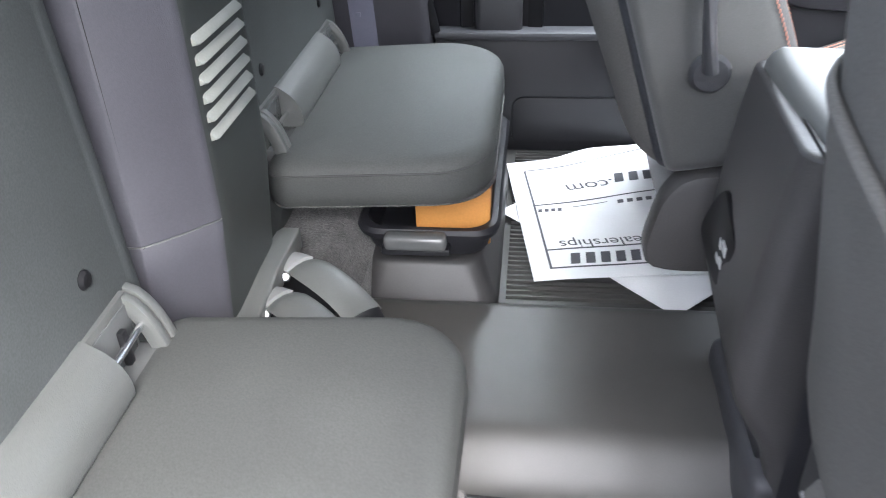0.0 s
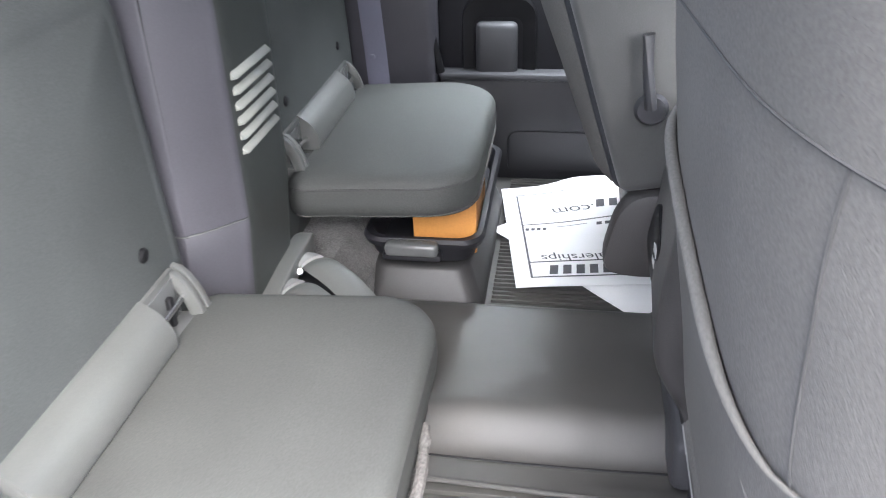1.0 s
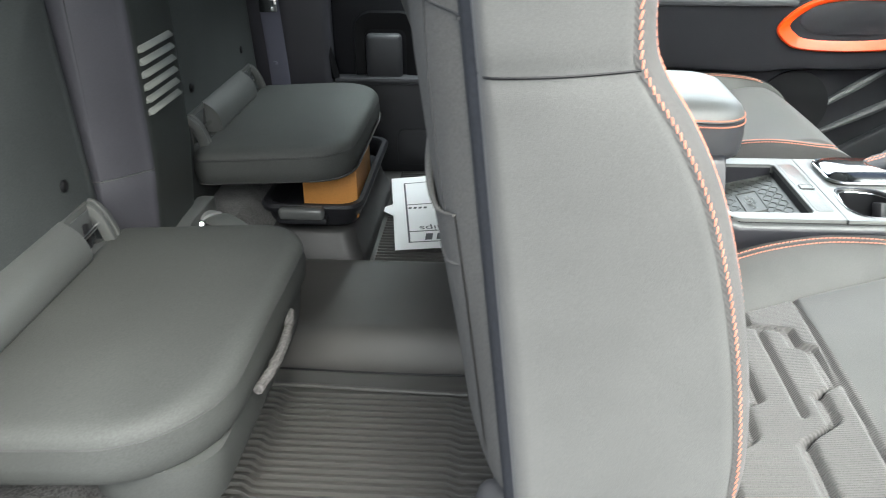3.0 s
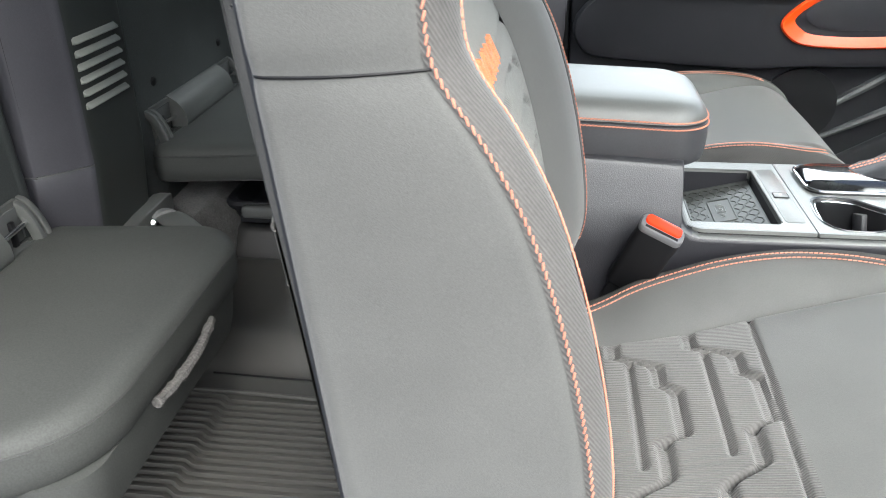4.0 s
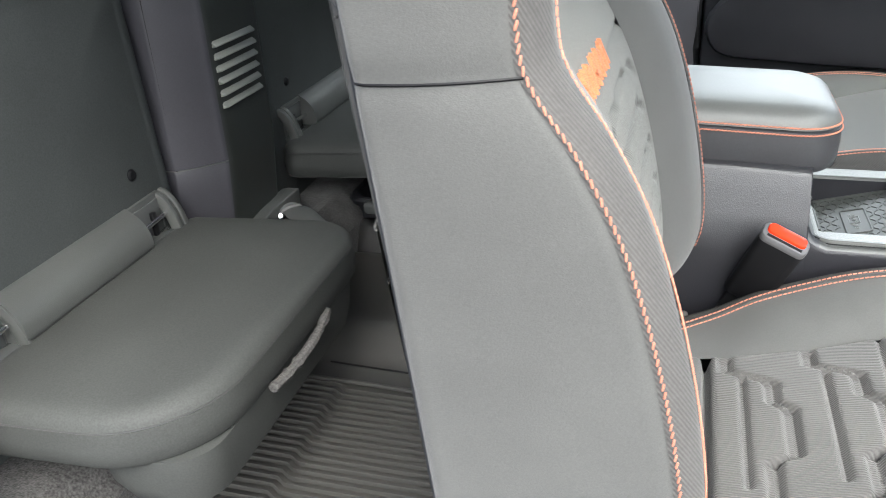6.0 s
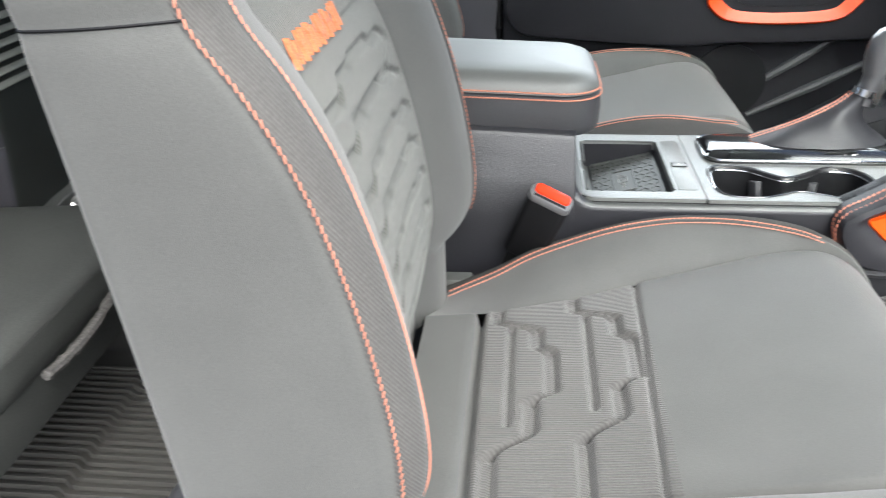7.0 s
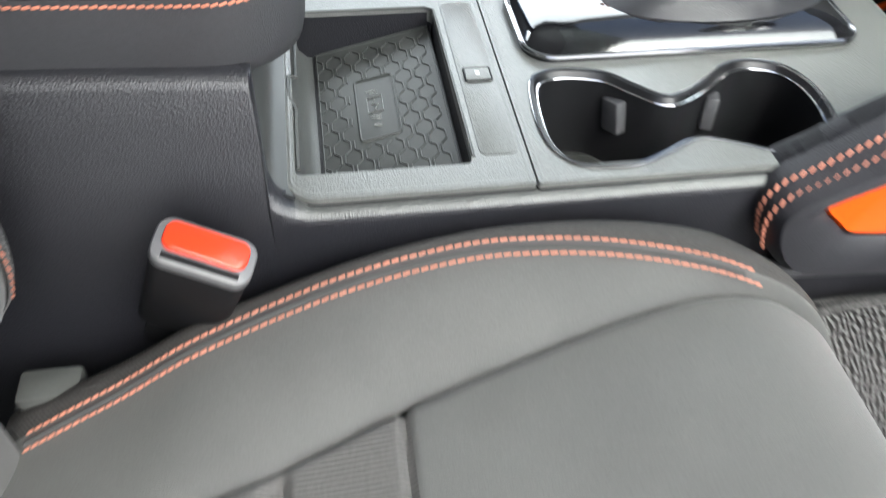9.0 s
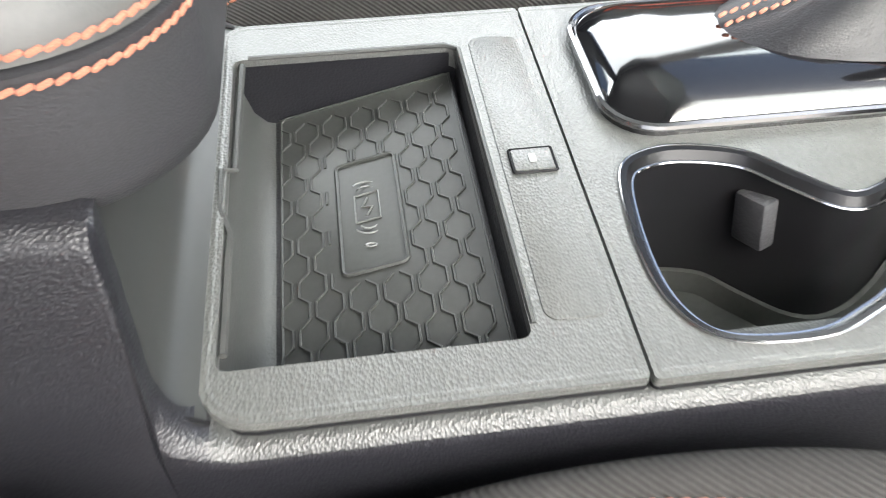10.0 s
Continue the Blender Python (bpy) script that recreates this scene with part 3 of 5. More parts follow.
for k in range(6):
    z = 0.694 + k * 0.0178
    blade = [(-0.0485, z + 0.0054), (-0.0455, z + 0.0054), (-0.0395, z + 0.0004), (-0.0388, z - 0.0022), (-0.0405, z - 0.0036), (-0.0485, z - 0.0056)]
    bm = rings([[(x, y, q) for x, q in blade] if k2 in (1, 2) else [(x - 0.003, y, z + (q - z) * 0.9) for x, q in blade] for k2, y in enumerate((0.7535, 0.757, 0.867, 0.8705))])
    bm.transform(Matrix.Translation((0.08, -0.82, -0.43)))
    part("slat", bm, SLAT, trim)

strip = thing("seat_trim_strip", "light grey plastic trim strip on the rear floor riser", "trim", at=(-0.052, 0.83, 0.463))
sec = rrect(-0.024, 0.021, 0.0, 0.029, 0.004, 4)
part("bar", rings([[(x * w + dx, y, z + dz) for x, z in sec] for y, w, dx, dz in ((-0.10, 1.0, -0.004, -0.012), (-0.09, 1.05, -0.002, -0.004), (0.0, 0.7, 0.004, 0.004), (0.08, 0.62, 0.008, 0.006), (0.095, 0.5, 0.008, 0.002))]), PLASTIC_LIGHT, strip)

def rear_buckle(a, b, tip):
    st = thing("seat_belt_buckle", "grey webbing rear belt buckle with a white label", "seat belt", group="rear belt buckles", at=a)
    A, B, C = Vector(a), Vector(b), Vector(tip)
    def q(f, up=0.0):
        return np.array(A.lerp(B, f) - A) + np.array((0, 0, up))
    part("strap", tube(spline([q(0.19, 0.009), q(0.36, 0.015), q(0.7, 0.012), q(1.0, -0.002)], 6), (lambda k: [0.0195 + 0.004 * min(1, i / 6) for i in range(k)])(19), 10, 0.26), PLASTIC_LIGHT, st)
    part("label", tube([q(-0.06, 0.002), q(0.06, 0.008), q(0.18, 0.012)], 0.0200, 10, 0.30), LABEL_WHITE, st, "white woven label")
    part("anchor", tube([q(-0.12, -0.006), q(0.02, 0.0)], 0.013, 10, 0.6), STEEL, st)
    part("bolt", placed(lathe([(0, 0), (0.0065, 0), (0.0065, 0.004), (0.004, 0.006), (0, 0.006)], 6), pose(0.004, -0.026, 0.000, 60, 0, 20)), STEEL, st)
    part("buckle", tube([q(0.97), np.array(C - A)], (0.021, 0.016), 10, 0.55), BLACK, st)
    part("tip", tube([np.array(B.lerp(C, 0.9) - A), np.array(B.lerp(C, 1.25) - A)], (0.014, 0.011), 10, 0.5), STEEL, st)
part("anchor_plate", rbox(0.005, 0.085, -0.105, 0.05, -0.018, -0.004, 0.002), BLACK, strip)
rear_buckle((-0.036, 0.872, 0.476), (0.072, 0.795, 0.462), (0.098, 0.765, 0.436))
rear_buckle((-0.038, 0.800, 0.476), (0.052, 0.742, 0.462), (0.090, 0.708, 0.436))

# ---- rubber floor mats with raised ribs ----
def mat_height(y):
    return 0.298 + 0.044 * (sstep((y - 0.694) / 0.072) - sstep((y - 0.985) / 0.065))
mat_thing = thing("floor_mat", "dark grey moulded rubber floor mat with raised ribs", "floor mat", at=(0.28, 0.82, 0.298))
Y = np.r_[np.linspace(0.11, 0.64, 12), np.linspace(0.65, 0.77, 20), np.linspace(0.80, 0.96, 6), np.linspace(0.975, 1.06, 16), np.linspace(1.09, 1.585, 10)]
X = np.linspace(-0.02, 0.56, 30)
PX, PY = np.meshgrid(X, Y, indexing="ij")
PZ = mat_height(PY) - 0.004 * sstep((PX - 0.36) / 0.03) * sstep((PY - 0.66) / 0.02) * (1 - sstep((PY - 0.80) / 0.02))
part("tunnel_sheet", sheet(np.stack([PX - 0.28, PY - 0.82, PZ - 0.298], -1), (0, 0, -0.006)), RUBBER_MAT, mat_thing)
part("step_line", tube([(x - 0.28, -0.124 - 0.004 * math.sin((x - 0.16) * 9), 0.0016) for x in np.linspace(0.10, 0.53, 24)], 0.0016, 6), BLACK, mat_thing)
lipline = [(x - 0.28, 0.652 - 0.82 - 0.010 * sstep((x - 0.12) / 0.30), 0.004) for x in np.linspace(0.02, 0.53, 20)]
part("lip", tube(lipline, 0.0035, 8), RUBBER_MAT, mat_thing)
def rib_line(x0, x1, bend):
    xs = np.linspace(x0, x1, 70)
    return [(x - 0.28, 0.011 * sstep((0.155 + bend - x) / 0.02) - 0.009 * sstep((x - 0.395) / 0.02), 0.0) for x in xs]
rib_mesh = None
for k in range(38):
    y = 0.633 - k * 0.0136
    if rib_mesh is None:
        ob = part("rib", tube(rib_line(0.03, 0.52, 0.0), 0.0029, 6, 2.2), RUBBER_MAT, mat_thing)
        rib_mesh = ob.data
    else:
        ob = new("rib", rib_mesh)
        ob.parent = mat_thing
    ob.location = (0.0, y - 0.82, 0.0)
rib_far = None
for k in range(38):
    y = 1.065 + k * 0.0132
    if rib_far is None:
        ob = part("rib", tube([(x - 0.28, 0.0, 0.0) for x in np.linspace(0.215, 0.53, 12)], 0.0028, 6, 2.0), RUBBER_MAT, mat_thing)
        rib_far = ob.data
    else:
        ob = new("rib", rib_far)
        ob.parent = mat_thing
    ob.location = (0.0, y - 0.82, 0.0)

# ---- paper mats on the far floor ----
def paper_z(x, y, seed):
    return 0.308 + 0.006 * (1 + noise.noise(Vector((x * 5, y * 5, seed)))) + 0.016 * sstep((y - 1.44) / 0.10) * sstep((x - 0.26) / 0.1) * (1 - 0.5 * sstep((y - 1.51) / 0.04))
def paper(corners, n, seed, lift_z=0.0):
    a, b, c, d = [np.array(p, float) for p in corners]
    P = np.zeros((n, n, 3))
    for i, u in enumerate(np.linspace(0, 1, n)):
        for j, v in enumerate(np.linspace(0, 1, n)):
            q = (a * (1 - u) + b * u) * (1 - v) + (d * (1 - u) + c * u) * v
            P[i, j] = (q[0] - 0.35, q[1] - 1.27, paper_z(q[0], q[1], seed) + lift_z - 0.3)
    return P
PC = ((0.256, 1.080), (0.530, 1.128), (0.470, 1.556), (0.200, 1.468))
under = thing("paper_mat", "blank white paper floor mat under the printed one", "paper", at=(0.35, 1.27, 0.3))
part("leaf", sheet(paper(((0.194, 1.30), (0.452, 1.020), (0.66, 1.22), (0.40, 1.50)), 20, 7.0, -0.003), (0, 0, -0.0006)), PAPER, under)
over = thing("paper_mat", "white paper floor mat printed with grey lines and words", "paper", at=(0.35, 1.27, 0.3))
part("leaf", sheet(paper(PC, 28, 1.0, 0.002), (0, 0, -0.0006)), PAPER, over)
def on_paper(u, v, up=0.0028):
    a, b, c, d = [np.array(p, float) for p in PC]
    q = (a * (1 - u) + b * u) * (1 - v) + (d * (1 - u) + c * u) * v
    return np.array((q[0] - 0.35, q[1] - 1.27, paper_z(q[0], q[1], 1.0) + up - 0.3))
def ink_bar(name, u0, v0, u1, v1, w):
    n = 24
    U, V = np.linspace(u0, u1, n), np.linspace(v0, v1, n)
    P0 = np.array([on_paper(u, v) for u, v in zip(U, V)])
    side = np.array((0, w, 0)) if abs(u1 - u0) > abs(v1 - v0) else np.array((w, 0, 0))
    part(name, sheet(np.stack([P0, P0 + side], 1)), INK, over, smooth=0)
for a in ((0.10, 0.07, 1.0, 0.07), (0.10, 0.90, 1.0, 0.92), (0.10, 0.20, 1.0, 0.20), (0.10, 0.56, 1.0, 0.60)):
    ink_bar("printed_line", *a, 0.004)
ink_bar("printed_line", 0.10, 0.07, 0.10, 0.90, 0.004)
def words(text, u, v, size):
    """Printed words that read from the other side of the mat."""
    cu = bpy.data.curves.new("w", "FONT")
    cu.body, cu.size, cu.extrude = text, size, 0.0
    tmp = new("printed_words", cu)
    me = bpy.data.meshes.new_from_object(tmp.evaluated_get(bpy.context.evaluated_depsgraph_get()))
    bpy.data.objects.remove(tmp)
    wide = max(p.co.x for p in me.vertices)
    p0, p1 = on_paper(u, v), on_paper(u + 0.1, v)
    ang = math.atan2(p1[1] - p0[1], p1[0] - p0[0])
    for p in me.vertices:
        a, b = wide - p.co.x, -p.co.y
        x, y = p0[0] + a * math.cos(ang) - b * math.sin(ang), p0[1] + a * math.sin(ang) + b * math.cos(ang)
        p.co = (x, y, paper_z(x + 0.35, y + 1.27, 1.0) + 0.0030 - 0.3)
    finish("printed_words", me, INK, over, "", 0)
words("Dealerships", 0.19, 0.265, 0.034)
words(".com", 0.34, 0.735, 0.046)
def name_bars(u0, u1, v, h, n):
    """Writing that is not lettered, as plain bars."""
    for k in range(n):
        a, b = u0 + (u1 - u0) * k / n, u0 + (u1 - u0) * (k + 0.62) / n
        P0 = np.array([on_paper(u, v) for u in np.linspace(a, b, 4)])
        part("printed_bar", sheet(np.stack([P0, P0 + np.array((0, h, 0))], 1)), INK, over, smooth=0)
name_bars(0.22, 0.98, 0.095, 0.030, 9)
name_bars(0.74, 0.95, 0.30, 0.026, 3)
name_bars(0.66, 0.95, 0.70, 0.034, 3)
name_bars(0.12, 0.28, 0.505, 0.010, 4)
name_bars(0.62, 0.92, 0.525, 0.012, 5)
ink_bar("printed_line", 0.34, 0.53, 0.56, 0.545, 0.002)


# ---- front seats ----
XA = ((0.575, 0.594), (0.592, 0.608), (0.62, 0.617), (0.66, 0.617), (0.714, 0.6095), (0.769, 0.5975), (0.817, 0.5835), (0.853, 0.5695), (0.888, 0.5505), (0.917, 0.531), (0.940, 0.524), (1.0, 0.521), (1.08, 0.510), (1.13, 0.495))
XA_CURVE = spline(XA, 6)


def edge_x(z):
    return np.interp(z, XA_CURVE[:, 0], XA_CURVE[:, 1])


def rear_x(z):
    return 0.463 - 0.098 * (z - 0.606)


def rear_bulge(z, w):
    """How far the seat's back swells rearwards."""
    return np.interp(z, (0.58, 0.65, 0.75, 0.82, 0.90, 1.0), (0.030, 0.033, 0.038, 0.043, 0.046, 0.046)) * (1 - min(1.0, abs(w) / 0.233) ** 4)


def quilt(a, b, step, lines):
    """Relief of stitched stair-step channels; a runs along them, b across."""
    h = np.zeros_like(a)
    for b0, d, straight, a0 in lines:
        q = a - a0
        jog = np.zeros_like(a) if straight else step * (0.042 * sstep((q - 0.066) / 0.018) + 0.014 * sstep((q - 0.112) / 0.014) - 0.020 * sstep((q - 0.19) / 0.014) - 0.036 * sstep((q - 0.245) / 0.035))
        d = d * sstep((q - 0.075) / 0.01) * (1 - sstep((q - 0.235) / 0.01)) if straight else d
        h -= d * np.exp(-((b - b0 - jog) / 0.0038) ** 2)
    return h


HEM = spline([(-0.212, 0.813), (-0.19, 0.805), (-0.165, 0.798), (-0.12, 0.798), (-0.06, 0.806), (0.0, 0.815), (0.07, 0.827), (0.13, 0.834), (0.20, 0.836), (0.25, 0.830)], 6)


def backrest(parent, label_side, has_pocket, shift, tilt):
    """The seatback in patches round its section; w is the distance from the seat's middle."""
    Z = np.r_[np.linspace(0.575, 0.60, 6), np.linspace(0.608, 1.09, 96), np.linspace(1.095, 1.14, 10)]
    m = Matrix.Translation(shift) @ Matrix.Translation((0.50, 0, 0.50)) @ Matrix.Rotation(radians(tilt), 4, "Y") @ Matrix.Translation((-0.50, 0, -0.50))

    def put(name, P, material, text="", smooth=50):
        V, F = sheet(P) if not isinstance(P, tuple) else P
        V = [m @ Vector(tuple(map(float, v))) for v in V]
        return part(name, ([tuple(v) for v in V], F), material, parent, text, smooth)

    def squeeze(z):
        """Rounds the foot and the head of the seatback off."""
        lo, hi = np.clip((0.60 - z) / 0.025, 0, 1), np.clip((z - 1.09) / 0.05, 0, 1)
        return 1 - 0.10 * (1 - np.sqrt(1 - lo ** 2)) - 0.4 * (1 - np.sqrt(np.maximum(0, 1 - hi ** 2)))

    def patch(section, e=1, low=False):
        rows = []
        for z in (np.r_[np.linspace(0.49, 0.57, 9), Z] if low else Z):
            s = squeeze(z)
            sec = section(z)
            xm = (edge_x(z) + rear_x(z)) / 2
            rows.append([(xm + (x - xm) * s, YS + e * w * s, z) for x, w in sec])
        return np.array(rows)
    SIDE = 0.266
    turn_in = lambda f: 0.0135 * (1 - math.sqrt(max(0.0, 1 - max(0.0, 1 - f / 0.10) ** 2)))
    seam_z = lambda x: 0.918 + 0.06 * (x - 0.442)

    def side(z):
        xb, xa = rear_x(z) + 0.0075, edge_x(z)
        out = []
        for f in np.r_[np.linspace(0, 0.10, 9), np.linspace(0.13, 1, 24)]:
            x = xb + (xa - xb) * f
            bulge = 0.006 * math.sin(math.pi * f) - 0.002 * math.exp(-((z - seam_z(x)) / 0.008) ** 2)
            edge = turn_in(f) + 0.003 * math.exp(-((1 - f) / 0.02) ** 2)
            out.append((x, SIDE - 0.002 + bulge - edge))
        return out

    def band(z):
        xa = edge_x(z)
        return [(xa + 0.0145 * math.sin(t * math.pi / 2) - 0.002 * (t in (0, 1)), SIDE - 0.003 - 0.030 * t ** 1.3) for t in np.linspace(0, 1, 9)]

    def bolster(z):
        xa = edge_x(z) + 0.0125
        dip = 0.034 * sstep((1.05 - z) / 0.1)
        ctrl = [(xa - 0.0012, 0.2325), (xa - 0.0004, 0.226), (xa - 0.0022, 0.212), (xa - 0.009, 0.188), (xa - 0.022, 0.166), (xa - dip, 0.150), (xa - dip - 0.004, 0.146)]
        return spline(ctrl, 3)

    def rear(z):
        xb = rear_x(z)
        return [(xb - rear_bulge(z, w) + 0.002 * math.exp(-((0.233 - w) / 0.004) ** 2), w) for w in np.r_[np.linspace(0, 0.18, 8), np.linspace(0.19, 0.233, 10)]]

    def tape(z):
        xb = rear_x(z)
        return [(xb + 0.001, 0.234), (xb - 0.0005, 0.2375), (xb + 0.0010, 0.2425), (xb + 0.0040, 0.2470), (xb + 0.0075, 0.2502)]
    for e in (-1, 1):
        put("side_panel", patch(side, e), CLOTH_SIDE, label_side)
        put("edge_band", patch(band, e), MESH_CLOTH, "ribbed grey fabric edge band")
        put("bolster", patch(bolster, e, True), CLOTH_SIDE)
        put("zip_tape", patch(tape, e), ZIP)
        A = [(edge_x(z) + 0.0018, YS + e * (SIDE - 0.0015), z) for z in np.linspace(0.60, 1.08, 160)]
        B = [(edge_x(z) + 0.0150, YS + e * (SIDE - 0.0345), z) for z in np.linspace(0.60, 1.08, 160)]
        put("stitching", stitches(A, (1, 0, 0), 0.0052, 0.0049, 0.00066, 0.34), STITCH, "orange stitching")
        put("stitching", stitches(B, (0, -e, 0), 0.0052, 0.0047, 0.00066, 0.34), STITCH, "orange stitching")
        S = []
        for f in np.linspace(0.0, 1.0, 20):
            z = seam_z(0.442 + 0.088 * f)
            x = rear_x(z) + 0.0075 + (edge_x(z) - rear_x(z) - 0.0075) * f
            S.append((x, YS + e * (SIDE - 0.0036 + 0.006 * math.sin(math.pi * f) - turn_in(f)), seam_z(x)))
        bm = tube(S, 0.0008, 5)
        bm.transform(m)
        part("cross_seam", bm, BLACK, parent)
    w = np.linspace(-0.146, 0.146, 110)
    rows = []
    for z in np.r_[np.linspace(0.49, 0.57, 9), np.linspace(0.575, 0.87, 190), np.linspace(0.874, 1.14, 60)]:
        xa = edge_x(z) + 0.0125 - 0.038 * sstep((1.05 - z) / 0.1)
        h = quilt(w + 0.15, np.full_like(w, z), 0.30, [(0.585 + 0.0345 * k, 0.0055, False, 0.006 * (k % 2)) for k in range(8)] + [(0.602 + 0.0345 * k, 0.0042, True, 0.0) for k in range(0, 7, 2)]) * (1 - sstep((np.abs(w) - 0.128) / 0.016)) if z < 0.855 else np.zeros_like(w)
        h = h - 0.004 * np.exp(-((z - 0.866) / 0.003) ** 2)
        rows.append([(xa + 0.004 * math.cos(q / 0.146 * math.pi / 2) + float(d), YS + q, z) for q, d in zip(w, h)])
    put("centre_panel", np.array(rows), CLOTH_BACK, "grey woven cloth with quilted stair-step seams", 80)
    R0 = patch(rear, -1)[:, ::-1]
    R1 = patch(rear, 1)[:, 1:]
    put("rear_panel", np.concatenate([R0, R1], 1), SEAT_BACK, "brownish grey fabric back")
    if has_pocket:
        rows = []
        for t in np.linspace(0, 1, 40):
            q = -0.206 + 0.434 * t
            top = float(np.interp(q, HEM[:, 0], HEM[:, 1]))
            rows.append([(rear_x(zq) - rear_bulge(zq, q) - 0.002 - 0.0025 * sstep((zq - 0.66) / 0.12) * min(1.0, t / 0.25) ** 0.7 * (1 - 0.7 * sstep((t - 0.85) / 0.15)), YS + q, zq)
                         for zq in np.linspace(0.615, top, 16)])
        put("map_pocket", np.array(rows), SEAT_BACK, "slack cloth pocket on the seatback")
        rim = [np.array(r[-1]) for r in rows]
        V, F = [], []
        bm = tube(rim, [0.0008 + 0.0036 * min(1, i / 12) * min(1, (len(rim) - 1 - i) / 9) for i in range(len(rim))], 10, 1.0)
        bm.transform(m)
        part("pocket_hem", bm, SEAT_BACK, parent)
        on_rear = lambda y, z, out=0.0004: (rear_x(z) - rear_bulge(z, y - YS) - out, y, z)
        fold = spline([(0.235, 0.768), (0.216, 0.762), (0.195, 0.759), (0.162, 0.772)], 6)
        part("fold", tube([on_rear(y, z, 0.002) for y, z in fold], [0.0005 + 0.0020 * math.sin(math.pi * i / (len(fold) - 1)) for i in range(len(fold))], 8), SEAT_BACK, parent)
        for line in (((0.60, 0.922), (0.44, 0.940), (0.33, 0.949), (0.264, 0.952), (0.18, 0.950), (0.122, 0.946)), ((0.170, 0.949), (0.175, 0.92), (0.178, 0.889), (0.184, 0.815), (0.178, 0.74), (0.175, 0.63))):
            part("rear_seam", tube([on_rear(y, z) for y, z in spline(line, 6)], 0.0008, 5), THREAD_GREY, parent)
        slope = np.array([[(0.438 + (0.56 - z) * 0.215 + 0.030 * sstep((z - 0.55) / 0.035) + 0.032 * max(0.0, (0.40 - y) / 0.29) ** 2, y, z) for y in np.linspace(0.115, 0.505, 14)] for z in np.linspace(0.590, 0.335, 20)])
        part("lower_panel", sheet(slope, (0.004, 0, 0)), SEAT_BACK, parent)
        part("panel_edge", tube(slope[3:, -1], 0.0018, 6), LABEL_WHITE, parent, "pale raw edge")
    bm = rbox(0.475, 0.560, YS - 0.24, YS + 0.24, 0.44, 0.60, 0.02)
    bm.transform(Matrix.Translation(shift))
    part("hinge_base", bm, PLASTIC, parent)
    return put


YS = 0.365
SEAM_FAR = ((0.58, 0.125), (0.666, 0.138), (0.743, 0.160), (0.82, 0.187), (0.90, 0.207), (0.98, 0.220), (1.03, 0.219), (1.06, 0.209), (1.10, 0.185))
SEAM_NEAR = ((0.58, 0.172), (0.72, 0.168), (0.81, 0.156), (0.92, 0.154), (1.02, 0.152), (1.10, 0.160))
CREST = ((0.58, 0.488), (0.61, 0.495), (0.67, 0.517), (0.73, 0.546), (0.79, 0.573), (0.85, 0.588), (0.91, 0.5935), (0.97, 0.589), (1.02, 0.580), (1.05, 0.566), (1.075, 0.545), (1.09, 0.515), (1.096, 0.48))
BASE = ((0.58, 0.522), (0.64, 0.524), (0.75, 0.530), (0.82, 0.538), (0.90, 0.551), (0.97, 0.565), (1.02, 0.570), (1.05, 0.562), (1.072, 0.546), (1.086, 0.520), (1.094, 0.48))


CREST_FAR = ((0.58, 0.484), (0.62, 0.499), (0.66, 0.515), (0.70, 0.5355), (0.75, 0.553), (0.80, 0.567), (0.85, 0.5755), (0.90, 0.580), (0.95, 0.582), (1.0, 0.580), (1.03, 0.574), (1.055, 0.563), (1.075, 0.545), (1.09, 0.515), (1.096, 0.48))
STITCH_FAR = ((0.58, 0.214), (0.62, 0.225), (0.68, 0.238), (0.75, 0.250), (0.80, 0.257), (0.86, 0.262), (0.90, 0.260), (0.95, 0.251), (1.0, 0.236), (1.03, 0.224), (1.06, 0.214), (1.0965, 0.190))
OUTER_FAR = ((0.58, 0.258), (0.68, 0.268), (0.75, 0.275), (0.85, 0.284), (0.93, 0.286), (1.0, 0.279), (1.04, 0.264), (1.075, 0.234), (1.0965, 0.195))


def curve(tab, x):
    c = spline(tab, 6)
    return np.interp(x, c[:, 0], c[:, 1])


